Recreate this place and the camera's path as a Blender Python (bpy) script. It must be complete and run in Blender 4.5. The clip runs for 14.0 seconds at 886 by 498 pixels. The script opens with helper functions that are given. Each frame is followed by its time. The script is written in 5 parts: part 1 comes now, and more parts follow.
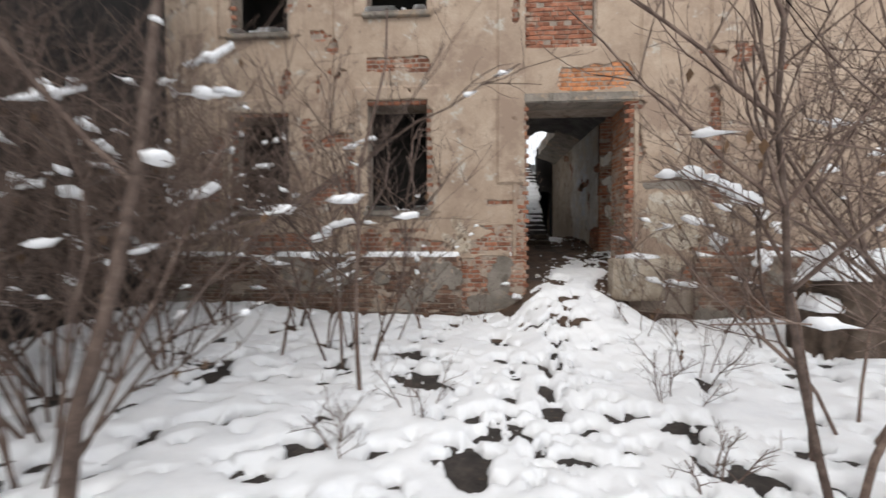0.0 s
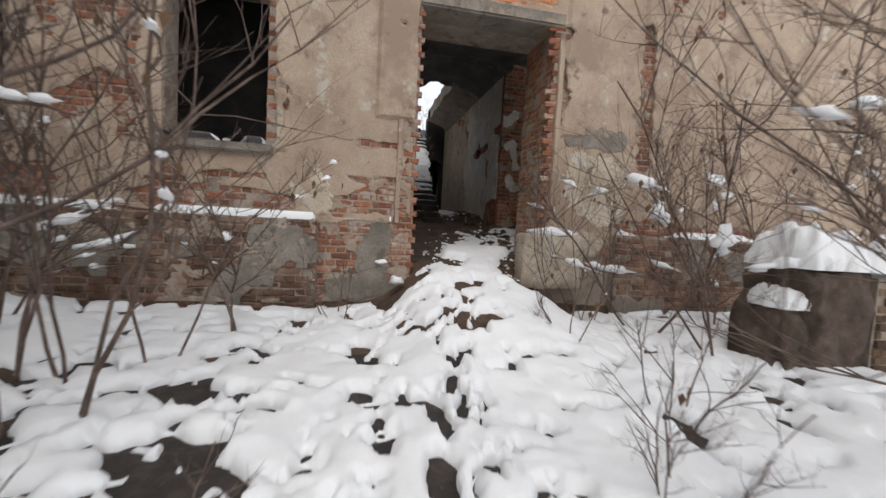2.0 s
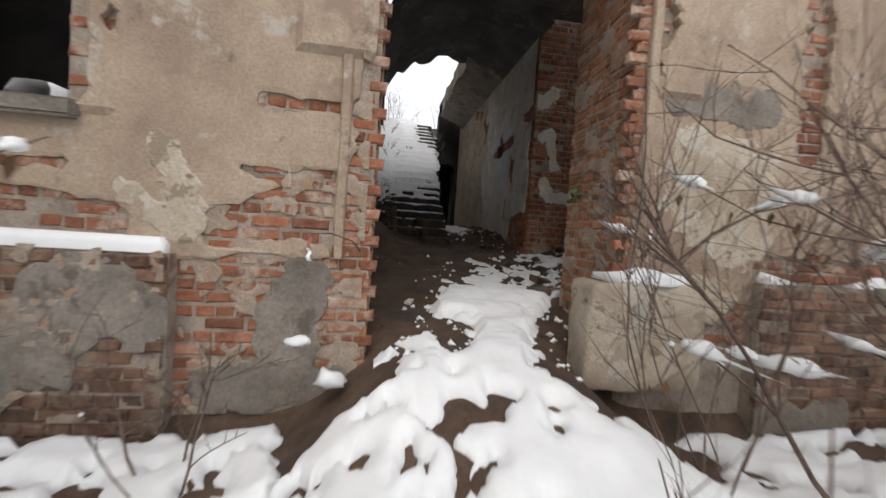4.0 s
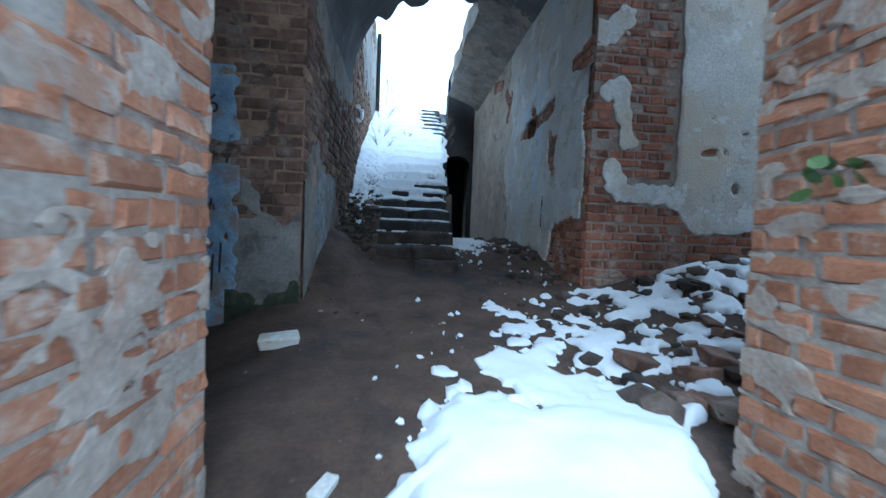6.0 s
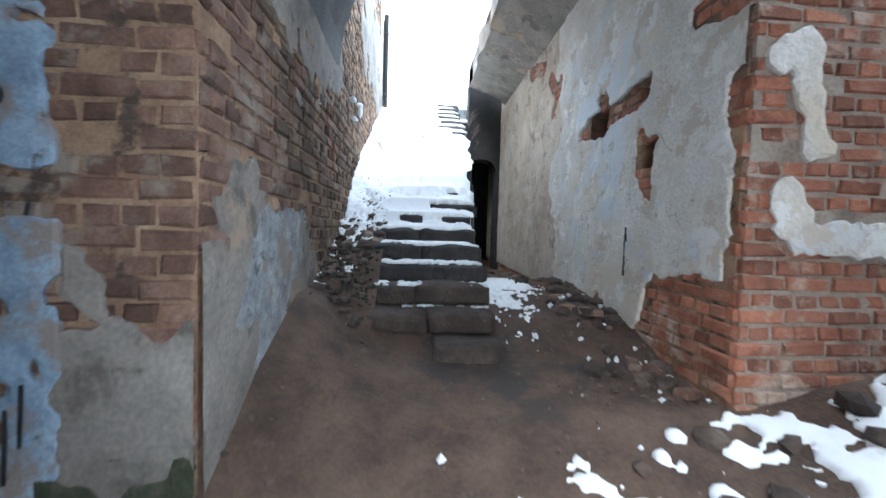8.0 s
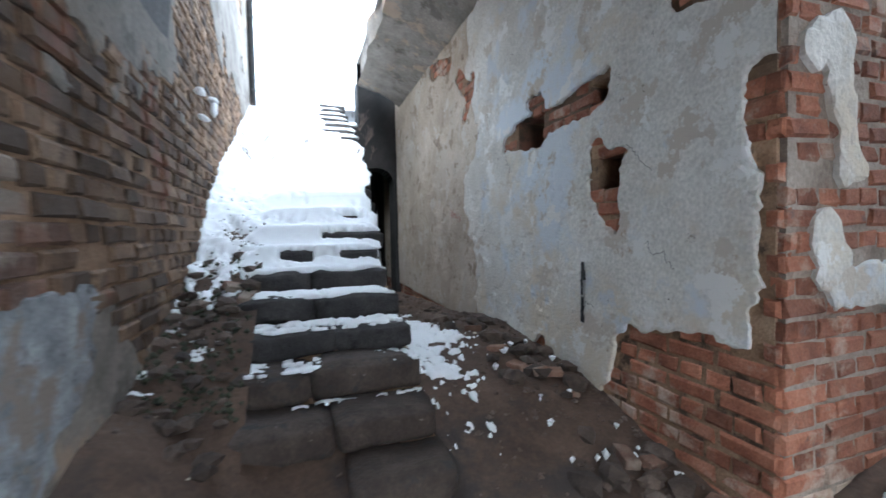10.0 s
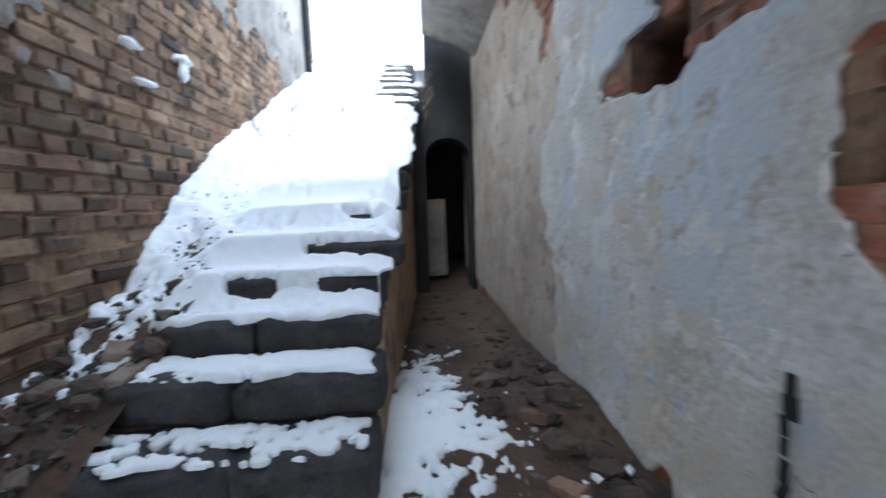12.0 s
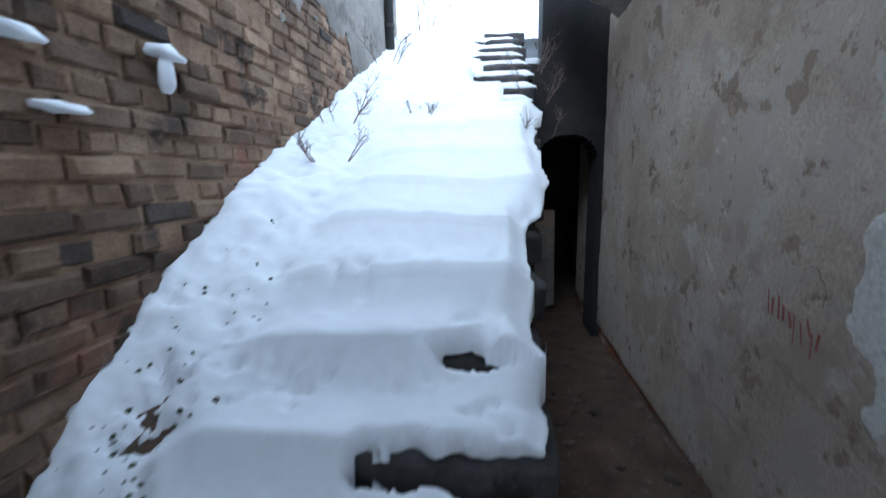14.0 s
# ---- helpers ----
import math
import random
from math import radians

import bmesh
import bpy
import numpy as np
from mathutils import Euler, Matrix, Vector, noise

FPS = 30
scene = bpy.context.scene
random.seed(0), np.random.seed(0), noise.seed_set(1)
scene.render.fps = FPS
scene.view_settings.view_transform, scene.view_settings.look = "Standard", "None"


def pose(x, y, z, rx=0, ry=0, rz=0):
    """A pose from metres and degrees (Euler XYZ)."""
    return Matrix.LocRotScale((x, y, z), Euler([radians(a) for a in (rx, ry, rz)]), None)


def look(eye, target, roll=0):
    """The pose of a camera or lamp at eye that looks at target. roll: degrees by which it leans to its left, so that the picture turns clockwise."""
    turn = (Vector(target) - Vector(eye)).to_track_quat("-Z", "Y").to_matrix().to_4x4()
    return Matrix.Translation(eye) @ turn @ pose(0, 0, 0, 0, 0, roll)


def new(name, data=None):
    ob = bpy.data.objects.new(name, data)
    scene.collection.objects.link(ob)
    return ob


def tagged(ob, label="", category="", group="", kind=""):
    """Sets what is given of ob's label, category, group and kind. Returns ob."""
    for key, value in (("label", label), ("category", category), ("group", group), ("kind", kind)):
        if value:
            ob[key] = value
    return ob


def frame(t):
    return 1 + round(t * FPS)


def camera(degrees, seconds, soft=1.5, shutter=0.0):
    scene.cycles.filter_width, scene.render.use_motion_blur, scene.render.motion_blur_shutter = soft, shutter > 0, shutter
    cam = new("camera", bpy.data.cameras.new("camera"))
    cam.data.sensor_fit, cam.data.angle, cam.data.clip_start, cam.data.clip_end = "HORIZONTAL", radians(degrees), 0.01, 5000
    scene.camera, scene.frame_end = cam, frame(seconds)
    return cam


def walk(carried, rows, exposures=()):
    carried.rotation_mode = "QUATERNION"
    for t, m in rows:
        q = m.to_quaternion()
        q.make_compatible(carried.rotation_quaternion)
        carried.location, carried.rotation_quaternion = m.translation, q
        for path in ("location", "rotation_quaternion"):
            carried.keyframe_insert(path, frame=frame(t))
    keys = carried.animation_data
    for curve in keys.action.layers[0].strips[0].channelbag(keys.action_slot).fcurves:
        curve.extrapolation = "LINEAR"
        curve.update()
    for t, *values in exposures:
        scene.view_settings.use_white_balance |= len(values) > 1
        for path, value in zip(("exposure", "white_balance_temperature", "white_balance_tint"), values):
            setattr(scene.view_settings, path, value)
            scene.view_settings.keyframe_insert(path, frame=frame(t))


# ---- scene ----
cam = camera(93.8, 14.0, soft=1.5, shutter=0.5)

PATH = [
    (0, (1.432, -0.796, 2.455), (1.29, 1.199, 2.408), -0.1),
    (0.5, (1.662, -0.25, 2.315), (1.728, 1.746, 2.215), 2.1),
    (1, (1.72, 0.3, 2.172), (1.862, 2.284, 1.965), 2.2),
    (1.5, (1.712, 1.056, 2.135), (2.047, 3.021, 1.972), 1.8),
    (2, (1.741, 1.842, 2.142), (2.154, 3.795, 2.016), 3.2),
    (2.5, (1.906, 2.622, 2.117), (2.346, 4.57, 2.005), 2.6),
    (2.7, (1.989, 2.912, 2.1), (2.433, 4.86, 2.011), 2.0),
    (4.8, (2.932, 6.059, 2.477), (3.128, 8.048, 2.402), 3.3),
    (5, (2.991, 6.368, 2.468), (3.134, 8.362, 2.413), 0.9),
    (5.5, (3.17, 7.15, 2.558), (3.349, 9.141, 2.495), 2.5),
    (6, (3.25, 7.675, 2.601), (3.46, 9.662, 2.523), 2.3),
    (6.5, (3.281, 8.206, 2.705), (3.412, 10.199, 2.611), 2.2),
    (7, (3.29, 8.727, 2.857), (3.438, 10.719, 2.764), 1.8),
    (7.2, (3.309, 8.901, 2.892), (3.443, 10.894, 2.793), 1.8),
    (9.5, (3.214, 10.544, 3.406), (3.455, 12.528, 3.337), -1.0),
    (10, (3.26, 10.712, 3.383), (3.914, 12.6, 3.307), -1.2),
    (10.5, (3.477, 11.04, 3.434), (4.199, 12.903, 3.356), -0.7),
    (11, (3.681, 11.456, 3.455), (4.4, 13.32, 3.357), -0.4),
    (11.5, (3.859, 11.819, 3.555), (4.457, 13.724, 3.437), -0.4),
    (12, (4.159, 12.159, 3.642), (4.295, 14.143, 3.429), -1.9),
    (12.5, (4.108, 12.496, 3.662), (3.893, 14.459, 3.341), 0.2),
    (13, (3.843, 13.003, 3.85), (3.582, 14.959, 3.525), 0.2),
    (13.5, (3.811, 13.454, 4.047), (3.557, 15.394, 3.634), -1.0),
    (14, (3.887, 13.794, 4.235), (3.642, 15.75, 3.895), -1.1),
]

# ---- world, sun, exposure ----
SHOTS = [(0.0, 0.66, 6500, 10), (0.8, 0.48, 6500, 10), (2.7, 0.48, 6500, 10), (4.8, 0.95, 6600, 9), (5.5, 1.45, 4900, 0), (6.0, 1.95, 4400, -4), (6.5, 2.25, 4450, -5), (7.2, 3.25, 5050, 0), (9.5, 3.1, 5300, 3), (11.0, 2.98, 5250, 4), (12.5, 2.95, 5100, 4), (13.3, 2.8, 5000, 4), (14.0, 1.98, 4900, 3)]
walk(cam, [(t, look(eye, target, roll)) for t, eye, target, roll in PATH], SHOTS)

world = bpy.data.worlds.new("overcast_sky")
scene.world = world
world.use_nodes = True
wn = world.node_tree
bg = wn.nodes["Background"]
sky = wn.nodes.new("ShaderNodeTexSky")
sky.sky_type, sky.sun_disc = "NISHITA", False
sky.sun_elevation, sky.sun_rotation = radians(38), radians(200)
sky.dust_density, sky.air_density = 4.0, 1.0
pale = wn.nodes.new("ShaderNodeMix")
pale.data_type = "RGBA"
pale.inputs["Factor"].default_value = 0.8
pale.inputs["B"].default_value = (10.0, 10.2, 10.6, 1)
wn.links.new(sky.outputs[0], pale.inputs["A"])
wn.links.new(pale.outputs["Result"], bg.inputs[0])
bg.inputs[1].default_value = 0.085
sun_data = bpy.data.lights.new("sun", "SUN")
sun_data.energy, sun_data.angle, sun_data.color = 0.6, radians(40), (1.0, 0.97, 0.93)
sun = new("sun", sun_data)
sun.matrix_world = look((0, 0, 30), (5, 22, 2))


# ---- materials ----
def material(name, colours, scale=3.0, rough=0.9, bump=0.4, grain=60.0, spots=(), metal=0.0, island=0.0, obj_random=0.0, speckle=0.2):
    """Mottled surface: colours dark to light over a noise, with fine grain, relief and optional darker spots."""
    m = bpy.data.materials.new(name)
    m.use_nodes = True
    nt = m.node_tree
    N, L = nt.nodes, nt.links
    b = N["Principled BSDF"]
    b.inputs["Roughness"].default_value, b.inputs["Metallic"].default_value = rough, metal
    co = N.new("ShaderNodeNewGeometry")
    n1 = N.new("ShaderNodeTexNoise")
    n1.inputs["Scale"].default_value, n1.inputs["Detail"].default_value, n1.inputs["Roughness"].default_value = scale, 8, 0.65
    L.new(co.outputs["Position"], n1.inputs["Vector"])
    ramp = N.new("ShaderNodeValToRGB")
    L.new(n1.outputs["Fac"], ramp.inputs[0])
    el = ramp.color_ramp.elements
    steps = np.linspace(0.3, 0.7, len(colours))
    el[0].position, el[1].position = steps[0], steps[-1]
    for p in steps[1:-1]:
        el.new(p)
    for e, c in zip(el, colours):
        e.color = (*c, 1)
    col = ramp.outputs[0]
    n2 = N.new("ShaderNodeTexNoise")
    n2.inputs["Scale"].default_value, n2.inputs["Detail"].default_value = grain, 4
    L.new(co.outputs["Position"], n2.inputs["Vector"])
    val = N.new("ShaderNodeMapRange")
    val.inputs["From Min"].default_value, val.inputs["From Max"].default_value = 0.25, 0.75
    val.inputs["To Min"].default_value, val.inputs["To Max"].default_value = 1 - 1.1 * speckle, 1 + 0.9 * speckle
    L.new(n2.outputs["Fac"], val.inputs["Value"])
    factor = val.outputs[0]
    for amount, node, out in ((island, "ShaderNodeNewGeometry", "Random Per Island"), (obj_random, "ShaderNodeObjectInfo", "Random")):
        if amount:
            g = N.new(node)
            r = N.new("ShaderNodeMapRange")
            r.inputs["To Min"].default_value, r.inputs["To Max"].default_value = 1 - amount, 1 + amount * 0.6
            L.new(g.outputs[out], r.inputs["Value"])
            mul = N.new("ShaderNodeMath")
            mul.operation = "MULTIPLY"
            L.new(factor, mul.inputs[0]), L.new(r.outputs[0], mul.inputs[1])
            factor = mul.outputs[0]
    mx = N.new("ShaderNodeVectorMath")
    mx.operation = "SCALE"
    L.new(col, mx.inputs[0]), L.new(factor, mx.inputs["Scale"])
    col = mx.outputs[0]
    for n, (sc, lo, hi, c) in enumerate(spots):
        n3 = N.new("ShaderNodeTexNoise")
        n3.inputs["Scale"].default_value, n3.inputs["Detail"].default_value, n3.inputs["Roughness"].default_value = sc, 6, 0.7
        mp = N.new("ShaderNodeMapping")
        mp.inputs["Location"].default_value = (7.3 + 5.1 * n, 2.1 - 3.7 * n, 4.4)
        L.new(co.outputs["Position"], mp.inputs[0]), L.new(mp.outputs[0], n3.inputs["Vector"])
        r3 = N.new("ShaderNodeMapRange")
        r3.inputs["From Min"].default_value, r3.inputs["From Max"].default_value = lo, hi
        L.new(n3.outputs["Fac"], r3.inputs["Value"])
        m3 = N.new("ShaderNodeMix")
        m3.data_type = "RGBA"
        m3.inputs["B"].default_value = (*c, 1)
        L.new(r3.outputs[0], m3.inputs["Factor"]), L.new(col, m3.inputs["A"])
        col = m3.outputs["Result"]
    L.new(col, b.inputs["Base Color"])
    bm1 = N.new("ShaderNodeBump")
    bm1.inputs["Strength"].default_value, bm1.inputs["Distance"].default_value = bump, 0.01
    add = N.new("ShaderNodeMath")
    L.new(n1.outputs["Fac"], add.inputs[0]), L.new(n2.outputs["Fac"], add.inputs[1])
    L.new(add.outputs[0], bm1.inputs["Height"]), L.new(bm1.outputs[0], b.inputs["Normal"])
    return m


M_OCHRE = material("ochre_plaster", [(0.30, 0.222, 0.165), (0.40, 0.306, 0.228), (0.47, 0.375, 0.287)], 1.3, 0.93, 0.35, 45, [(0.7, 0.52, 0.6, (0.30, 0.22, 0.165)), (2.6, 0.6, 0.68, (0.2, 0.15, 0.115)), (1.8, 0.58, 0.64, (0.46, 0.42, 0.36)), (14.0, 0.7, 0.74, (0.1, 0.075, 0.06))])
M_LIME = material("limewash_plaster", [(0.50, 0.47, 0.415), (0.63, 0.605, 0.55), (0.74, 0.72, 0.67)], 1.3, 0.92, 0.55, 50, [(0.8, 0.5, 0.6, (0.62, 0.55, 0.44)), (0.6, 0.54, 0.6, (0.60, 0.63, 0.655)), (2.2, 0.575, 0.59, (0.52, 0.465, 0.39)), (1.7, 0.6, 0.66, (0.54, 0.555, 0.57)), (3.1, 0.63, 0.68, (0.42, 0.345, 0.26)), (15.0, 0.675, 0.7, (0.12, 0.1, 0.085)), (6.5, 0.66, 0.7, (0.30, 0.265, 0.23)), (2.7, 0.57, 0.59, (0.72, 0.705, 0.665))])
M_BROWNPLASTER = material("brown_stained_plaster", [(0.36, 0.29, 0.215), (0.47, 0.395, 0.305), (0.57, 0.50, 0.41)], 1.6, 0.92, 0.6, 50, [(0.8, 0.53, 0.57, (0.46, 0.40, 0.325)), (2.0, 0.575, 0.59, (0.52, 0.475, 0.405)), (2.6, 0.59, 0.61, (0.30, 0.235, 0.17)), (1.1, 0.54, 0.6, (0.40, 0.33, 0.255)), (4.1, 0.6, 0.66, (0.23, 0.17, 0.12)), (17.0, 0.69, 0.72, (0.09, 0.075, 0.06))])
M_GREY = material("grey_render", [(0.14, 0.122, 0.10), (0.225, 0.198, 0.167), (0.31, 0.275, 0.235)], 2.2, 0.93, 0.5, 40, [(3.0, 0.55, 0.63, (0.13, 0.11, 0.09)), (1.3, 0.56, 0.62, (0.33, 0.25, 0.18))])
M_BRICK = material("red_brick", [(0.22, 0.08, 0.045), (0.40, 0.16, 0.09), (0.48, 0.24, 0.155)], 6.0, 0.92, 0.6, 70, [(2.2, 0.53, 0.64, (0.46, 0.36, 0.28)), (4.0, 0.6, 0.68, (0.15, 0.10, 0.08))], island=0.42, obj_random=0.42)
M_LIMEBRICK = material("limewashed_brick", [(0.27, 0.105, 0.05), (0.41, 0.18, 0.09), (0.48, 0.26, 0.155)], 6.0, 0.92, 0.6, 70, [(4.5, 0.56, 0.68, (0.46, 0.34, 0.25)), (9.0, 0.6, 0.68, (0.42, 0.33, 0.26)), (4.0, 0.62, 0.7, (0.2, 0.13, 0.1))], island=0.3, obj_random=0.3)
M_SMEAR = material("pale_lime_mortar", [(0.26, 0.2, 0.155), (0.36, 0.29, 0.23), (0.45, 0.38, 0.31)], 6.0, 0.95, 0.9, 50, [(3.0, 0.56, 0.64, (0.34, 0.2, 0.13))])
M_ORANGEBRICK = material("orange_brick", [(0.30, 0.11, 0.045), (0.46, 0.19, 0.08), (0.52, 0.27, 0.14)], 6.0, 0.92, 0.6, 70, [(3.0, 0.56, 0.64, (0.42, 0.33, 0.25))], island=0.3, obj_random=0.3)
M_GRIMESHADEBRICK = material("grimy_and_shaded_brick", [(0.11, 0.062, 0.042), (0.215, 0.12, 0.08), (0.31, 0.2, 0.145)], 5.0, 0.94, 0.7, 70, [(1.5, 0.53, 0.62, (0.25, 0.2, 0.155)), (3.0, 0.58, 0.66, (0.07, 0.052, 0.042))], island=0.42, obj_random=0.42)
M_PALEBRICK = material("weathered_pale_brick", [(0.125, 0.075, 0.043), (0.235, 0.15, 0.09), (0.34, 0.24, 0.155)], 4.0, 0.94, 0.6, 70, [(1.1, 0.57, 0.66, (0.2, 0.09, 0.055)), (3.0, 0.54, 0.62, (0.07, 0.048, 0.032))], island=0.6, obj_random=0.6)
M_MORTAR = material("lime_mortar", [(0.19, 0.15, 0.12), (0.32, 0.265, 0.215), (0.40, 0.345, 0.29)], 5.0, 0.95, 0.8, 55, [(2.0, 0.55, 0.63, (0.19, 0.12, 0.09))])
M_DIRT = material("brown_earth", [(0.044, 0.027, 0.0175), (0.085, 0.053, 0.035), (0.13, 0.085, 0.057)], 3.0, 0.95, 0.9, 40, [(9.0, 0.6, 0.7, (0.10, 0.074, 0.057)), (1.0, 0.55, 0.65, (0.045, 0.034, 0.028))])
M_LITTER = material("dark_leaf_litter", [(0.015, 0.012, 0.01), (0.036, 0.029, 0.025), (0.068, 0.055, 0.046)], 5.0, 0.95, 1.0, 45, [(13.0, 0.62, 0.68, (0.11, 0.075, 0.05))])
M_SNOW = material("snow", [(0.80, 0.81, 0.83), (0.85, 0.86, 0.87), (0.88, 0.885, 0.89)], 1.5, 0.75, 0.06, 30, speckle=0.02)
M_STONE = material("dark_step_stone", [(0.02, 0.0185, 0.0175), (0.042, 0.038, 0.036), (0.08, 0.072, 0.066)], 4.0, 0.9, 0.9, 60, [(5.0, 0.58, 0.66, (0.02, 0.018, 0.016))])
M_MUDSTONE = material("mud_stained_step_stone", [(0.026, 0.018, 0.013), (0.055, 0.039, 0.029), (0.095, 0.071, 0.055)], 3.5, 0.9, 1.0, 50, [(6.0, 0.55, 0.63, (0.04, 0.035, 0.032)), (14.0, 0.66, 0.7, (0.22, 0.19, 0.165))])
M_RUBBLE = material("rubble_stone", [(0.04, 0.028, 0.021), (0.085, 0.06, 0.044), (0.15, 0.115, 0.09)], 4.0, 0.93, 0.7, 60, obj_random=0.5)
M_BARK = material("bare_bark", [(0.07, 0.046, 0.036), (0.15, 0.103, 0.082), (0.25, 0.188, 0.152)], 9.0, 0.9, 0.6, 90, obj_random=0.3)
M_LEAF = material("dry_leaf", [(0.09, 0.05, 0.025), (0.16, 0.09, 0.045)], 9.0, 0.85, 0.3, 90, island=0.4)
M_GREEN = material("green_leaf", [(0.05, 0.09, 0.02), (0.09, 0.14, 0.03)], 9.0, 0.6, 0.2, 90)
M_BLUE = material("blue_limewash", [(0.16, 0.21, 0.28), (0.26, 0.34, 0.43), (0.38, 0.44, 0.50)], 5.0, 0.9, 0.4, 60, [(3.5, 0.5, 0.58, (0.25, 0.21, 0.18)), (7.0, 0.6, 0.66, (0.12, 0.11, 0.1))])
M_PALEBLUE = material("faded_blue_limewash", [(0.14, 0.145, 0.15), (0.26, 0.27, 0.28), (0.42, 0.43, 0.435)], 7.0, 0.92, 0.5, 60, [(3.5, 0.53, 0.6, (0.24, 0.2, 0.165)), (9.0, 0.6, 0.66, (0.10, 0.1, 0.1))])
# Darker than grey_render: shade under the ceilings put into the colour.
M_SHADEDRENDER = material("shaded_render", [(0.055, 0.052, 0.05), (0.10, 0.095, 0.092), (0.16, 0.152, 0.148)], 1.6, 0.93, 0.5, 40, [(3.0, 0.58, 0.66, (0.2, 0.19, 0.18))])
M_BLACK = material("black_spray", [(0.012, 0.012, 0.013), (0.03, 0.03, 0.032)], 8.0, 0.7, 0.1, 60)
M_RED = material("red_spray", [(0.27, 0.07, 0.055), (0.36, 0.15, 0.115)], 12.0, 0.7, 0.1, 60)
M_MOSS = material("green_moss", [(0.02, 0.024, 0.012), (0.045, 0.05, 0.025), (0.10, 0.09, 0.065)], 6.0, 0.95, 0.9, 60)
# Near-black in place of shade on unlit walls; the drainpipe shares it.
M_NEARBLACK = material("near_black_shade_and_pipe", [(0.008, 0.008, 0.008), (0.018, 0.016, 0.015), (0.034, 0.029, 0.026)], 2.0, 0.95, 0.6, 40)
M_RUST = material("rusty_brick_soil", [(0.18, 0.075, 0.035), (0.30, 0.13, 0.06), (0.38, 0.18, 0.09)], 5.0, 0.95, 0.8, 50)


# ---- shared makers ----
def vnoise(x, y, seed=0):
    """Smooth lattice noise in 0..1 on arrays."""
    x, y = np.asarray(x, float), np.asarray(y, float)
    xi, yi = np.floor(x), np.floor(y)
    fx, fy = x - xi, y - yi
    fx, fy = fx * fx * (3 - 2 * fx), fy * fy * (3 - 2 * fy)

    def h(a, b):
        v = np.sin(a * 127.1 + b * 311.7 + seed * 74.7) * 43758.5453
        return v - np.floor(v)
    return (h(xi, yi) * (1 - fx) + h(xi + 1, yi) * fx) * (1 - fy) + (h(xi, yi + 1) * (1 - fx) + h(xi + 1, yi + 1) * fx) * fy


def fbm(x, y, seed=0, octaves=4):
    s, a, t = 0.0, 0.5, 0.0
    for k in range(octaves):
        s = s + a * vnoise(np.asarray(x) * 2 ** k, np.asarray(y) * 2 ** k, seed + k)
        t, a = t + a, a * 0.55
    return s / t


def sstep(a, b, x):
    k = np.clip((np.asarray(x, float) - a) / (b - a), 0, 1)
    return k * k * (3 - 2 * k)


def mesh_object(name, verts, faces, mat, parent=None, label="", smooth=False):
    me = bpy.data.meshes.new(name)
    me.from_pydata([tuple(v) for v in verts], [], faces)
    me.materials.append(mat)
    if smooth:
        me.polygons.foreach_set("use_smooth", [True] * len(me.polygons))
    me.update()
    ob = new(name, me)
    if parent is not None:
        ob.parent = parent
    if label:
        ob["label"] = label
    return ob


def empty(name, label, category, kind="", group="", at=(0, 0, 0)):
    ob = new(name)
    ob.location = at
    return tagged(ob, label, category, group, kind)


def sheet(name, us, vs, field, place, height, mat, parent=None, label="", edge=0.3, smooth=True, floor=0.0):
    """A sheet with an uneven outline: covers where field > 0, rising height above its support, with its rim turned down."""
    nu, nv = len(us), len(vs)
    verts, faces, idx = [], [], {}
    F, Hh = field, height

    def vert(key, u, v, h):
        if key not in idx:
            idx[key] = len(verts)
            verts.append(place(u, v, h))
        return idx[key]

    inside = F > 0
    any_in = inside[:-1, :-1] | inside[1:, :-1] | inside[:-1, 1:] | inside[1:, 1:]
    for i, j in np.argwhere(any_in):
        ring = ((i, j), (i + 1, j), (i + 1, j + 1), (i, j + 1))
        poly, cuts = [], []
        for a, b in zip(ring, ring[1:] + ring[:1]):
            fa, fb = F[a], F[b]
            if fa > 0:
                poly.append(vert(a, us[a[0]], vs[a[1]], Hh[a]))
            if (fa > 0) != (fb > 0):
                k = min(max(fa / (fa - fb), 0.04), 0.96)
                u = us[a[0]] + k * (us[b[0]] - us[a[0]])
                v = vs[a[1]] + k * (vs[b[1]] - vs[a[1]])
                h = (Hh[a] if fa > 0 else Hh[b]) * edge
                e = (min(a, b), max(a, b))
                poly.append(vert(e, u, v, h))
                cuts.append((e, u, v, fa > 0))
        if len(poly) > 2:
            faces.append(poly)
        if len(cuts) >= 2:
            for p, q in zip(cuts[::2], cuts[1::2]):
                if not p[3]:
                    p, q = q, p
                lo = [vert((c[0], "low"), c[1], c[2], floor) for c in (p, q)]
                faces.append([idx[q[0]], idx[p[0]], lo[0], lo[1]])
    return mesh_object(name, verts, faces, mat, parent, label, smooth)


class Wall:
    """A plane of a wall: origin, direction along it, direction out of it; u along, v up (world z), h out."""

    def __init__(self, origin, along, out, bent=False):
        self.o, self.a, self.n, self.bent = Vector(origin), Vector(along), Vector(out), bent

    def at(self, u, v, h):
        p = self.o + self.a * u + self.n * h
        return (p.x + (float(skew(p.y)) if self.bent else 0), p.y, v)


def skew(y):
    """The stair bears away to the right towards the top."""
    return np.interp(y, [14.6, 15.3, 17.0, 20.0], [0.0, 0.1, 0.26, 0.28])


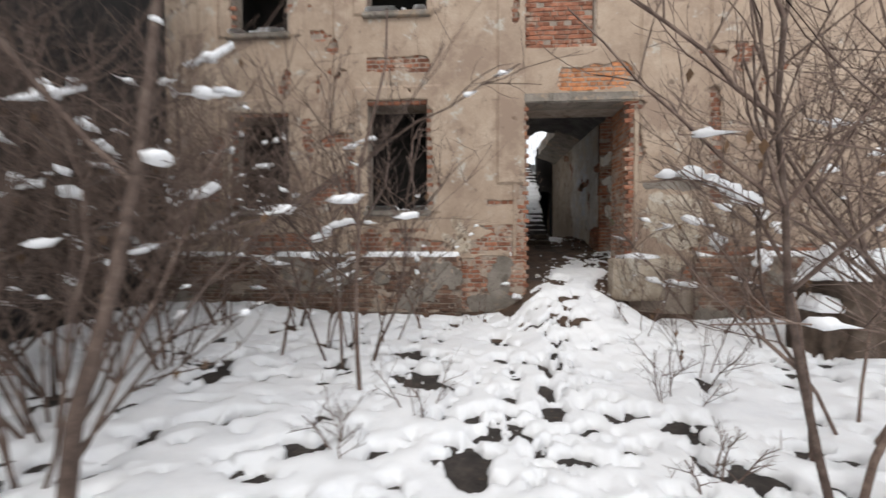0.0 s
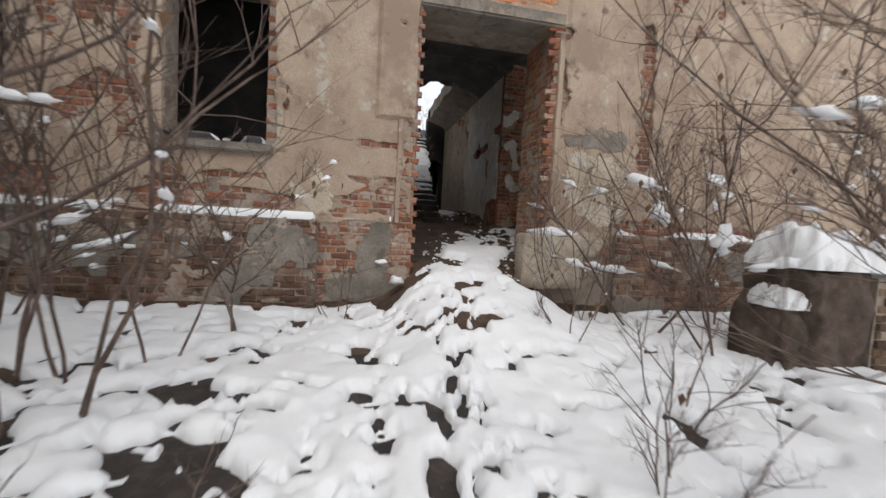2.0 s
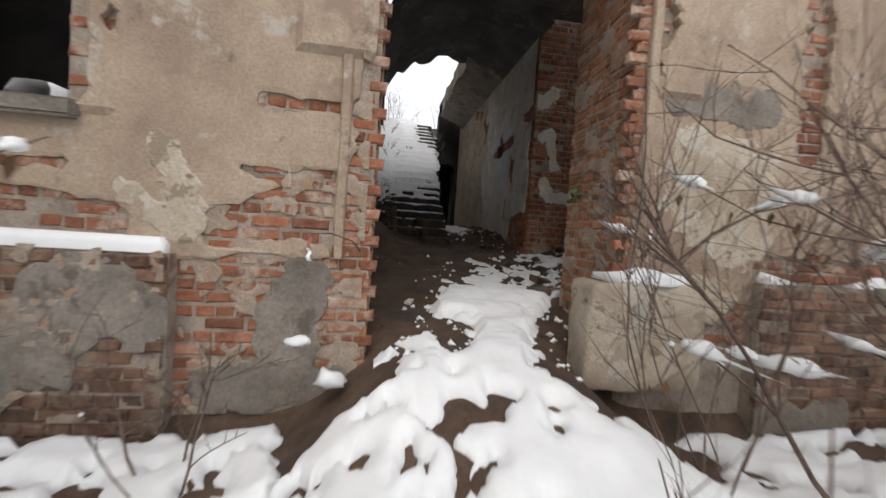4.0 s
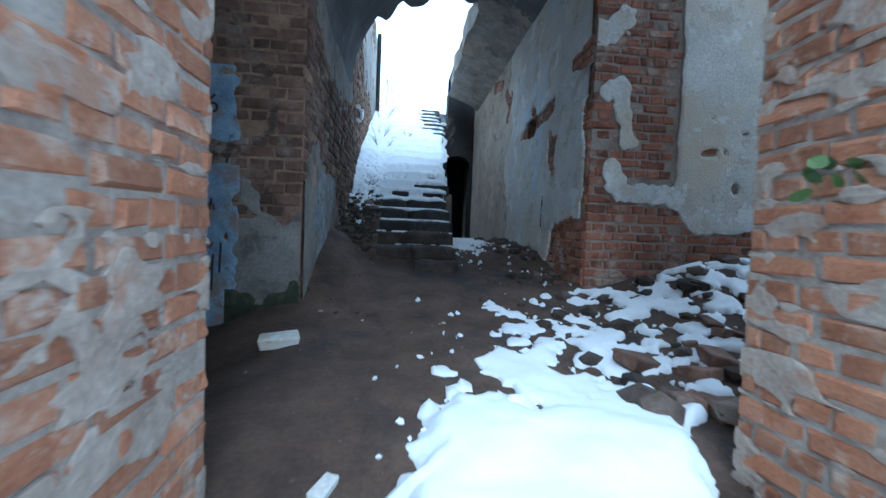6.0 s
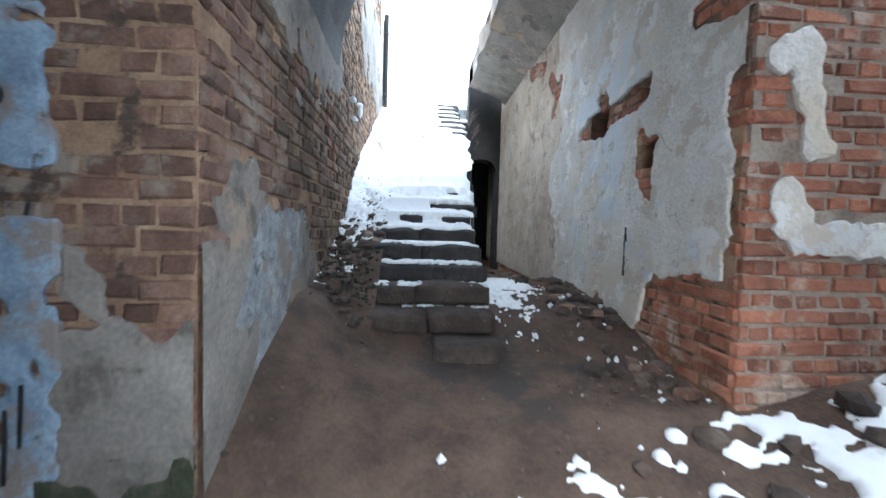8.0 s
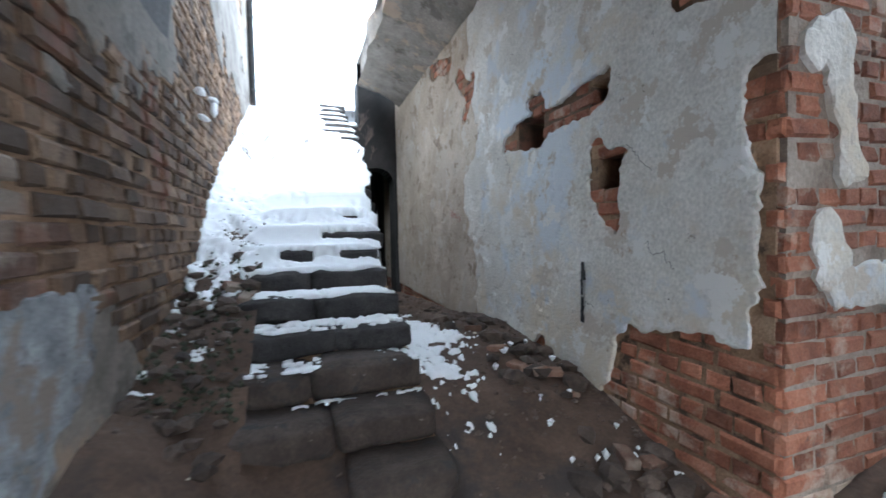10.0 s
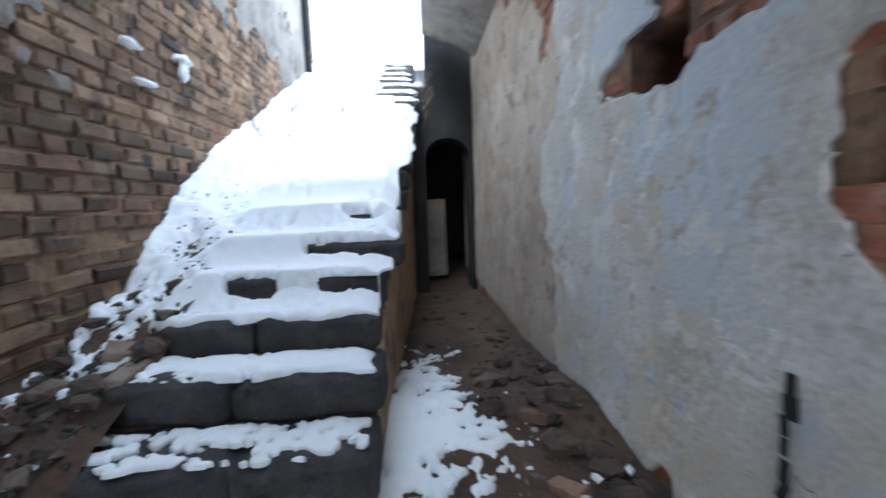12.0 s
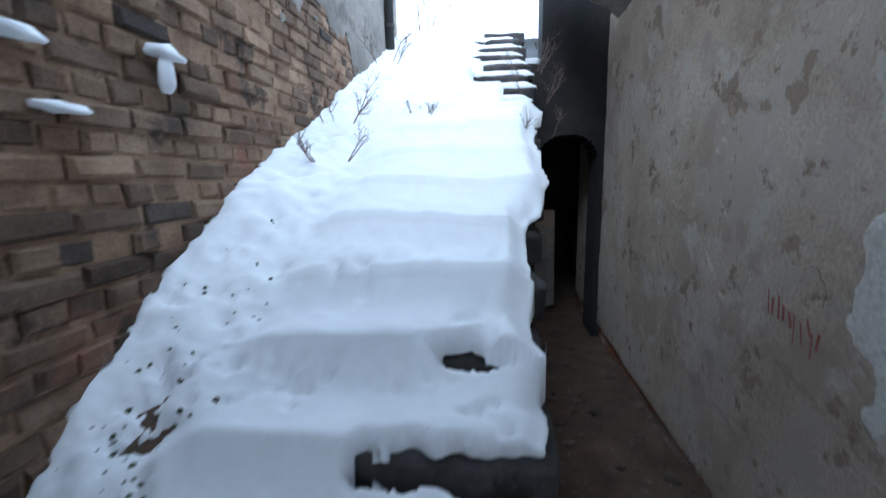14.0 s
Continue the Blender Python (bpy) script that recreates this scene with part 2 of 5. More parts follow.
def solid(name, wall, u0, u1, v0, v1, thick, holes, mat, parent=None, label=""):
    """A wall of some thickness behind its plane, with openings cut through."""
    us = sorted({u0, u1, *[x for h in holes for x in h[:2] if u0 < x < u1]})
    vs = sorted({v0, v1, *[x for h in holes for x in h[2:] if v0 < x < v1]})

    def full(i, j):
        if not (0 <= i < len(us) - 1 and 0 <= j < len(vs) - 1):
            return False
        u, v = (us[i] + us[i + 1]) / 2, (vs[j] + vs[j + 1]) / 2
        return not any(h[0] < u < h[1] and h[2] < v < h[3] for h in holes)
    verts, faces = [], []

    def quad(*pts):
        k = len(verts)
        verts.extend(wall.at(*p) for p in pts)
        faces.append((k, k + 1, k + 2, k + 3))
    for i in range(len(us) - 1):
        for j in range(len(vs) - 1):
            if not full(i, j):
                continue
            a, b, c, d = us[i], us[i + 1], vs[j], vs[j + 1]
            quad((a, c, 0), (b, c, 0), (b, d, 0), (a, d, 0))
            quad((b, c, -thick), (a, c, -thick), (a, d, -thick), (b, d, -thick))
            if not full(i - 1, j):
                quad((a, c, -thick), (a, c, 0), (a, d, 0), (a, d, -thick))
            if not full(i + 1, j):
                quad((b, c, 0), (b, c, -thick), (b, d, -thick), (b, d, 0))
            if not full(i, j - 1):
                quad((a, c, -thick), (b, c, -thick), (b, c, 0), (a, c, 0))
            if not full(i, j + 1):
                quad((a, d, 0), (b, d, 0), (b, d, -thick), (a, d, -thick))
    return mesh_object(name, verts, faces, mat, parent, label)


COURSE, LONG = 0.098, 0.29


def brick_mesh(seed, l, h, d):
    """One worn brick, centred in l and h, from depth -0.05 to d."""
    r = random.Random(seed)
    bm = bmesh.new()
    bmesh.ops.create_cube(bm, size=1)
    for v in bm.verts:
        front = v.co.z > 0
        v.co = Vector((v.co.x * l, v.co.y * h, d if front else -0.05))
    front = [e for e in bm.edges if all(v.co.z > 0 for v in e.verts)]
    bmesh.ops.bevel(bm, geom=front, offset=0.014, segments=1, affect="EDGES")
    for v in bm.verts:
        v.co += Vector((r.uniform(-1, 1) * 0.009, r.uniform(-1, 1) * 0.007, r.uniform(-1, 0.7) * 0.008 if v.co.z > 0 else 0))
    me = bpy.data.meshes.new("brick")
    bm.to_mesh(me)
    bm.free()
    return me


BRICKS = {}


def brick_set(mat):
    if mat.name not in BRICKS:
        got = []
        for k in range(6):
            me = brick_mesh(k, LONG - 0.012, COURSE - 0.014, 0.007)
            me.materials.append(mat)
            got.append(me)
        for k in range(4):
            me = brick_mesh(20 + k, LONG / 2 - 0.012, COURSE - 0.014, 0.007)
            me.materials.append(mat)
            got.append(me)
        BRICKS[mat.name] = got
    return BRICKS[mat.name]


def masonry(wall, u0, u1, v0, v1, shown, near, mat, parent, seed=1, limit=290, rough=0.004, lost=0.04):
    """Courses of bricks on a wall's plane wherever shown(u, v); those in near(u, v) are pieces of their own, the rest one mesh."""
    r = random.Random(seed)
    whole = brick_set(mat)
    verts, faces, count = [], [], 0
    rot = Matrix((wall.a, Vector((0, 0, 1)), wall.n)).transposed().to_4x4()
    v, row = v0 + COURSE / 2, 0
    while v < v1 - COURSE * 0.3:
        headers = row % 2 == 1
        step = LONG / 2 if headers else LONG
        runs, u = [], u0
        if headers:
            runs.append((u, LONG / 4))
            u += LONG / 4
        while u < u1 - 0.04:
            l = min(step, u1 - u)
            if u1 - u - l < 0.05:
                l = u1 - u
            runs.append((u, l))
            u += l
        for u, l in runs:
            u += l / 2
            if shown(u, v) and r.random() > lost:
                me = whole[6 + r.randrange(4)] if headers else whole[r.randrange(6)]
                fit = Matrix.Diagonal((l / step, 1, 1, 1))
                m = Matrix.Translation(wall.at(u + r.uniform(-0.006, 0.006), v + r.uniform(-0.005, 0.005), r.uniform(0, 2 * rough))) @ rot @ pose(0, 0, 0, r.uniform(-2, 2), r.uniform(-2, 2), r.uniform(-1.5, 1.5)) @ fit
                if near(u, v) and count < limit:
                    ob = new("brick", me)
                    ob.parent = parent
                    ob.matrix_local = m
                    count += 1
                else:
                    k = len(verts)
                    verts.extend(m @ p.co for p in me.vertices)
                    faces.extend([k + q for q in f.vertices] for f in me.polygons)
        v += COURSE
        row += 1
    if verts:
        tagged(mesh_object("bricks", verts, faces, mat, parent), kind="stuff")


def blobs(U, V, spots, wobble=0.25, seed=3):
    """A field that is positive inside uneven ellipses (u, v, half width, half height)."""
    f = np.full(np.shape(U), -9.0)
    n = (fbm(np.asarray(U) * 3.0, np.asarray(V) * 3.0, seed) - 0.5) * 4 * wobble + (fbm(np.asarray(U) * 9.0, np.asarray(V) * 11.0, seed + 5, 3) - 0.5) * 1.2 * wobble
    for u, v, a, b in spots:
        d = np.hypot((U - u) / a, (V - v) / b)
        f = np.maximum(f, 1 - d + n)
    return f


def dabs(U, V, strokes, rag=0.05, seed=3):
    """Metres inside tapering strokes (u, v, radius at one end; u, v, radius at the other), with a ragged edge."""
    U, V = np.asarray(U, float), np.asarray(V, float)
    f = np.full(np.shape(U), -9.0)
    for u0, v0, r0, u1, v1, r1 in strokes:
        du, dv = u1 - u0, v1 - v0
        k = np.clip(((U - u0) * du + (V - v0) * dv) / (du * du + dv * dv + 1e-9), 0, 1)
        f = np.maximum(f, r0 + (r1 - r0) * k - np.hypot(U - u0 - k * du, V - v0 - k * dv))
    broad = fbm(U * 5.0, V * 5.0, seed, 3) - 0.5
    fine = fbm(U * 16.0, V * 19.0, seed + 7, 3) - 0.5
    return f + rag * (2.2 * broad + 1.6 * fine)


def plaster(wall, u0, u1, v0, v1, step, field, thick, mat, parent, name="plaster", label="", relief=None):
    us, vs = np.arange(u0, u1 + step / 2, step), np.arange(v0, v1 + step / 2, step)
    U, V = np.meshgrid(us, vs, indexing="ij")
    F = field(U, V)
    T = thick + (fbm(U * 1.7, V * 1.7, 8) - 0.5) * 0.018
    if relief:
        T = T + relief(U, V)
    return sheet(name, us, vs, F, wall.at, T, mat, parent, label, edge=0.8, smooth=False)


def box_part(name, x0, x1, y0, y1, z0, z1, mat, parent, label="", bevel=0.012, seed=0, jitter=0.006):
    r = random.Random(seed)
    bm = bmesh.new()
    bmesh.ops.create_cube(bm, size=1)
    for v in bm.verts:
        v.co = Vector(((x0 + x1) / 2 + v.co.x * (x1 - x0), (y0 + y1) / 2 + v.co.y * (y1 - y0), (z0 + z1) / 2 + v.co.z * (z1 - z0)))
    if bevel:
        bmesh.ops.bevel(bm, geom=bm.edges[:], offset=bevel, segments=2, affect="EDGES")
    for v in bm.verts:
        v.co += Vector([r.uniform(-jitter, jitter) for _ in range(3)])
    me = bpy.data.meshes.new(name)
    bm.to_mesh(me)
    bm.free()
    me.materials.append(mat)
    ob = new(name, me)
    if parent is not None:
        ob.parent = parent
    if label:
        ob["label"] = label
    return ob


def rough_block(name, x0, x1, y0, y1, z0, z1, mat, parent, label="", seed=0, wear=0.02, cuts=5):
    """A worn block of stone: rounded arrises and an uneven face."""
    bm = bmesh.new()
    bmesh.ops.create_cube(bm, size=1)
    bmesh.ops.subdivide_edges(bm, edges=bm.edges[:], cuts=cuts, use_grid_fill=True)
    size = Vector((x1 - x0, y1 - y0, z1 - z0))
    mid = Vector(((x0 + x1) / 2, (y0 + y1) / 2, (z0 + z1) / 2))
    for v in bm.verts:
        n = sum(abs(q) > 0.49 for q in v.co)
        p = Vector((v.co.x * size.x, v.co.y * size.y, v.co.z * size.z))
        if n > 1:
            p -= Vector([math.copysign(wear * 0.9, q) if abs(q) > 0.49 else 0 for q in v.co])
        q = (p + mid) * 4 + Vector((seed * 1.7, 0, 0))
        p += Vector((noise.noise(q), noise.noise(q + Vector((9, 0, 0))), noise.noise(q + Vector((0, 9, 0))))) * wear
        v.co = p + mid
    me = bpy.data.meshes.new(name)
    bm.to_mesh(me)
    bm.free()
    me.materials.append(mat)
    me.polygons.foreach_set("use_smooth", [True] * len(me.polygons))
    ob = new(name, me)
    if parent is not None:
        ob.parent = parent
    if label:
        ob["label"] = label
    return ob


# ---- plan ----
FY, BACK = 8.1, 9.25          # front and back of the facade
DOOR = (2.56, 4.7, 0.0, 5.32)
LEFT, RIGHT = 2.42, 5.2       # faces of the passage
ROOM = 11.9                   # back wall of the cross room
SX0, SX1 = 2.9, 3.97          # stair
RISE, GO, FIRST, FIRSTZ = 0.1655, 0.335, 12.52, 2.27


def earth(x, y):
    """Height of the bare ground outside and of the earth floor inside."""
    x, y = np.asarray(x, float), np.asarray(y, float)
    out = np.interp(y, [-60, -8, -0.8, 0.3, 1.2, 2.9, 5.0, 7.9], [1.1, 1.1, 0.95, 0.72, 0.62, 0.6, 0.66, 0.78])
    out = out + 0.25 * sstep(-0.5, -4, x) * sstep(2, 7, y)
    mound = 0.66 * np.exp(-((x - 3.4) / 1.15) ** 4) * sstep(4.6, 8.0, y)
    floor = np.interp(y, [8.0, 9.3, 11.0, 12.0, 12.6, 13.2, 14.4, 15.2, 19], [1.44, 1.6, 1.8, 2.05, 2.15, 2.35, 2.5, 2.4, 2.2])
    floor = floor - 0.3 * sstep(2.6, 1.2, x) * sstep(12.5, 10.5, y)
    floor = floor + np.exp(-(np.maximum(x - 2.35, 0) / 0.48) ** 2) * np.interp(y, [10.5, 11.2, 11.9, 12.6, 13.2, 14.0], [0, 0.1, 0.32, 0.46, 0.25, 0]) * sstep(1.7, 2.25, x)
    floor = floor + (0.12 * sstep(4.6, 5.8, x) + 0.3 * sstep(5.2, 7.2, x) * sstep(9.6, 11.5, y)) * sstep(9.3, 10.0, y) * sstep(12.2, 11.9, y)
    inside = sstep(7.9, 8.6, y)
    z = (out + mound) * (1 - inside) + floor * inside
    return z + (fbm(x * 1.3, y * 1.3, 5) - 0.5) * 0.10 + (fbm(x * 6, y * 6, 6, 3) - 0.5) * 0.016


def earth_at(x, y):
    return float(earth(x, y))


# ---- ground ----
def grid_sheet(name, xs, ys, fz, mat, label, category):
    verts = [(x, y, 0) for x in xs for y in ys]
    X, Y = np.meshgrid(xs, ys, indexing="ij")
    Z = fz(X, Y).ravel()
    verts = [(v[0], v[1], z) for v, z in zip(verts, Z)]
    n = len(ys)
    faces = [(i * n + j, (i + 1) * n + j, (i + 1) * n + j + 1, i * n + j + 1) for i in range(len(xs) - 1) for j in range(n - 1)]
    return tagged(mesh_object(name, verts, faces, mat, smooth=True), label, category, kind="structure")


def spread(lo, a, b, hi, fine):
    return np.concatenate([np.geomspace(-(a - lo), -fine, 14) + a, np.arange(a, b, fine), np.geomspace(fine, hi - b, 14) + b])


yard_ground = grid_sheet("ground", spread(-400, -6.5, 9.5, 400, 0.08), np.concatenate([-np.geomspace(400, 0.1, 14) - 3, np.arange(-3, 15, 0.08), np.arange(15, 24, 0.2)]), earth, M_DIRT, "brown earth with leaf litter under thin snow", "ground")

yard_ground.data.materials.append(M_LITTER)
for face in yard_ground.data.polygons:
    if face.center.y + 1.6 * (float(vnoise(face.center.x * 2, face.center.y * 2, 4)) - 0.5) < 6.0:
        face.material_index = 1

# snow lying on the ground, worn through along the trodden path, drifting in through the door
us, vs = np.concatenate([np.arange(-7, 0.9, 0.06), np.arange(0.9, 3.9, 0.03), np.arange(3.9, 10, 0.06)]), np.arange(-3, 8.2, 0.045)
U, V = np.meshgrid(us, vs, indexing="ij")
pathx = np.interp(V, [-3, 0, 2, 4, 6, 8, 9.3], [1.6, 1.8, 2.15, 2.6, 2.95, 3.3, 3.5])
BARE_EARTH = [(1.36, 2.52, 0.16, 0.3), (1.83, 3.82, 0.12, 0.3), (2.28, 3.61, 0.13, 0.34), (2.29, 4.0, 0.1, 0.3), (2.39, 4.73, 0.08, 0.2), (0.63, 5.26, 0.3, 0.16), (1.01, 4.93, 0.2, 0.1), (0.72, 4.46, 0.3, 0.2), (0.81, 4.27, 0.28, 0.2), (-0.05, 2.62, 0.2, 0.2), (0.44, 5.38, 0.3, 0.2), (-1.96, 6.36, 0.3, 0.25), (-1.95, 4.16, 0.25, 0.25), (5.28, 5.99, 0.15, 0.1), (3.36, 3.28, 0.2, 0.12)]
pock = fbm(U * 4.6, V * 4.6, 41, 3)
f = np.minimum((0.765 - fbm(U * 2.6, V * 2.6, 21) * 0.55 - fbm(U * 0.7, V * 0.7, 31, 2) * 0.35) * 1.6, (0.665 - pock) * 2.4)
track = np.exp(-((U - pathx + 0.12) / 0.26) ** 2) * sstep(0.5, 0.6, fbm(U * 12.0, V * 9.0, 51, 5) * 0.6 + fbm(U * 2.2, V * 1.6, 52, 2) * 0.42) * sstep(7.6, 6, V)
f = f - track * 0.9
# small melted pits round stones and stalks
pit_random = random.Random(19)
for k in range(330):
    cx, cy, cr = pit_random.uniform(-5, 7.5), pit_random.uniform(-1.5, 7.6), pit_random.uniform(0.035, 0.13) * pit_random.uniform(0.7, 1.15)
    a, b = np.searchsorted(us, [cx - 0.4, cx + 0.4])
    c, d = np.searchsorted(vs, [cy - 0.4, cy + 0.4])
    near_u, near_v = U[a:b, c:d] - cx, V[a:b, c:d] - cy
    f[a:b, c:d] = np.minimum(f[a:b, c:d], (np.hypot(near_u, near_v * pit_random.uniform(0.8, 1.5)) - cr + (vnoise(U[a:b, c:d] * 11, V[a:b, c:d] * 11, k) - 0.5) * 0.09) * 3.5)
# bare earth beside the way and on it
for cx, cy, a, b in BARE_EARTH:
    f = np.minimum(f, (np.hypot((U - cx) / a, (V - cy) / b) - 1 + (fbm(U * 5, V * 5, 57, 4) - 0.5) * 2.6) * 0.8)
DRIFT = [(3.55, 6.6, 0.4, 3.55, 7.6, 0.27), (3.55, 7.6, 0.27, 3.78, 8.4, 0.28), (3.78, 8.4, 0.28, 3.85, 9.1, 0.55), (3.36, 8.98, 0.2, 3.6, 9.0, 0.3), (3.85, 9.2, 0.58, 4.2, 9.9, 0.68), (4.2, 9.9, 0.62, 5.0, 10.8, 0.7), (5.0, 10.8, 0.75, 7.5, 11.2, 1.2)]


def drift_field(X, Y):
    """Snow blown in through the door, breaking up into crumbs over the rubble."""
    solid_part = dabs(X, Y, DRIFT, 0.07, 33) * 1.6
    small = dabs(X, Y, [(3.06, 7.5, 0.08, 3.02, 8.25, 0.13), (2.72, 7.9, 0.05, 2.75, 7.98, 0.05)], 0.09, 36) * 1.6
    loose = sstep(9.5, 10.3, Y + 0.25 * (X - 4))
    crumbly = (fbm(X * 7.0, Y * 7.0, 35, 5) - 0.5) * (0.5 + 3.9 * loose) - 0.22 * loose
    return np.minimum(np.maximum(solid_part, small), 0.5) + crumbly


def drift_top(X, Y, field):
    return 0.012 + (0.02 + 0.075 * sstep(10.2, 9.2, Y)) * sstep(0, 0.25, field) + (fbm(X * 3.0, Y * 3.0, 61) - 0.5) * 0.08 * sstep(0, 0.3, field)


inner = drift_field(U, V)
w = sstep(7.1, 7.8, V + (fbm(U, V, 2) - 0.5)) * sstep(1.9, 2.4, U) * sstep(5.4, 4.7, U)
w = np.where(V > FY, 1, w)
f = f * (1 - w) + np.clip(inner, -1, 0.5) * w
f = np.where((V > FY - 0.28) & (V < BACK) & ((U < 2.62) | (U > 4.64)), -1, f)
soft = sstep(0, 0.22, f)
top = 0.02 + 0.085 * soft + (fbm(U * 1.9, V * 1.9, 61) - 0.5) * 0.1 * soft + (fbm(U * 5.0, V * 5.0, 62, 3) - 0.5) * 0.03 * soft + (fbm(U * 8, V * 8, 63, 3) - 0.5) * 0.05 * soft * np.exp(-((U - pathx) / 0.5) ** 2)
top = top + (drift_top(U, V, f) - top) * sstep(7.4, 8.0, V)


def ground_place(x, y, h):
    return (x, y, earth_at(x, y) + h)


tagged(sheet("snow_cover", us, vs, f, ground_place, top, M_SNOW, edge=0.5, floor=-0.02), "trodden white snow over earth with bare dark holes", "snow", kind="structure")

# the drift inside, with its crumbs
us, vs = np.arange(2.6, 9.4, 0.03), np.arange(8.1, 11.86, 0.03)
U, V = np.meshgrid(us, vs, indexing="ij")
f = np.clip(drift_field(U, V), -1, 0.5)
f = np.where((V < BACK + 0.02) & ((U < 2.66) | (U > 4.6)), -1, f)
top = drift_top(U, V, f) - 0.012 * sstep(8.2, 8.1, V)
tagged(sheet("snow_drift", us, vs, f, ground_place, top, M_SNOW, edge=0.5, floor=-0.02), "white snow drifted in over the threshold and rubble", "snow", kind="structure")

# far snow beyond the yard
far = empty("far_snow", "even white snow on the open ground around", "snow", "structure")
for a, b, c, d in ((-300, -7, -300, 8), (10, 300, -300, 8), (-7, 10, -300, -3)):
    xs, ys = np.linspace(a, b, 30), np.linspace(c, d, 30)
    X, Y = np.meshgrid(xs, ys, indexing="ij")
    Z = earth(X, Y) + 0.1
    v = list(zip(X.ravel(), Y.ravel(), Z.ravel()))
    mesh_object("snow_field", v, [(i * 30 + j, (i + 1) * 30 + j, (i + 1) * 30 + j + 1, i * 30 + j + 1) for i in range(29) for j in range(29)], M_SNOW, far, smooth=True)

# ---- facade ----
front = Wall((0, FY, 0), (1, 0, 0), (0, -1, 0))
W1, W2 = (-0.82, 0.46, 3.08, 5.4), (-3.85, -2.6, 3.1, 5.2)
HIGH = [(-0.82, 0.46, 7.3, 9.2), (-3.85, -2.6, 6.95, 9.2), (2.55, 3.95, 6.45, 8.6)]
HOLES = [DOOR, W1, W2] + HIGH
facade = empty("wall_front", "ruined ochre plastered brick facade with bare brick patches", "wall", "structure")
solid("core", front, -5.4, 14, 0, 9.6, 0.42, HOLES, M_MORTAR, facade)
# the window openings widen behind the outer leaf
solid("inner_leaf", Wall((0, FY + 0.42, 0), (1, 0, 0), (0, -1, 0)), -5.4, 14, 0, 9.6, BACK - FY - 0.42, [DOOR] + [(a - 0.55, b + 0.2, c, d + 0.1) for a, b, c, d in (W1, W2, *HIGH)], M_MORTAR, facade)


def in_hole(U, V, grow=0.0):
    k = np.zeros(np.shape(U), bool)
    for a, b, c, d in HOLES:
        k |= (U > a - grow) & (U < b + grow) & (V > c - grow) & (V < d + grow)
    return k


BARE = [(4.62, 2.2, 0.13, 4.62, 5.25, 0.13), (4.75, 4.75, 0.12, 4.82, 4.25, 0.17), (4.78, 4.2, 0.15, 4.66, 3.45, 0.1),
        (6.4, 3.3, 0.13, 6.34, 5.5, 0.09), (6.1, 2.2, 0.15, 8.6, 2.15, 0.2), (5.95, 1.75, 0.12, 6.3, 2.3, 0.1),
        (2.47, 2.0, 0.2, 2.5, 3.5, 0.09), (1.72, 3.22, 0.035, 2.5, 3.22, 0.05), (1.5, 2.32, 0.16, 2.4, 2.5, 0.22), (1.6, 2.72, 0.04, 2.3, 2.7, 0.06),
        (-0.4, 2.35, 0.16, 0.75, 2.3, 0.14), (-0.3, 2.62, 0.07, 0.45, 2.66, 0.05), (-1.2, 2.3, 0.1, -0.5, 2.28, 0.14), (0.52, 3.15, 0.06, 0.52, 5.2, 0.05),
        (0.72, 3.9, 0.03, 0.74, 3.6, 0.045), (-1.25, 3.1, 0.13, -1.2, 4.9, 0.11), (-1.75, 4.55, 0.12, -1.4, 4.7, 0.09), (-1.9, 3.4, 0.18, -1.5, 3.7, 0.16), (-2.1, 4.3, 0.1, -2.2, 5.0, 0.12),
        (-3.4, 2.35, 0.2, -2.2, 2.4, 0.2), (-4.3, 3.4, 0.16, -4.2, 4.6, 0.14), (3.45, 5.78, 0.26, 4.5, 5.85, 0.26), (-0.72, 6.2, 0.16, 0.38, 6.2, 0.17), (-2.7, 5.7, 0.12, -2.6, 6.1, 0.08),
        (2.3, 7.0, 0.06, 2.35, 7.4, 0.09), (4.4, 5.25, 0.14, 4.85, 5.2, 0.1)]


def facade_field(U, V):
    f = -dabs(U, V, BARE, 0.06, 3) * 5
    f = np.minimum(f, (0.735 - fbm(U * 1.3, V * 1.6, 12, 6)) * 3)
    low = 2.08 - 0.55 * sstep(4.75, 4.9, U) * sstep(6.1, 5.9, U)
    f = np.minimum(f, (V - low - (fbm(U * 1.5, V * 0.3, 19) - 0.5) * 0.35) * 2)
    f = np.where(in_hole(U, V, 0.03), -0.4, f)
    return np.clip(f, -1, 1)


def facade_relief(U, V):
    """Raised surrounds of the windows, and flat pilasters."""
    t = np.zeros(U.shape)
    for a, b, lo, hi in (W1, W2, *HIGH[:2]):
        t = np.maximum(t, 0.035 * ((U > a - 0.3) & (U < b + 0.3) & (V > lo - 0.05) & (V < hi + 0.32)))
    for a, b in ((1.95, 2.52), (4.85, 5.25), (-1.55, -1.3), (6.25, 6.75), (-4.6, -4.2)):
        t = np.maximum(t, 0.045 * ((U > a) & (U < b) & (V > 3.65)))
    return t


plaster(front, -5.38, 13, 1.9, 9.5, 0.055, facade_field, 0.035, M_OCHRE, facade, label="flaking ochre lime plaster", relief=facade_relief)
def shown_front(u, v):
    if in_hole(np.array(u), np.array(v), -0.02):
        return False
    return float(facade_field(np.array(u), np.array(v))) < 0.1


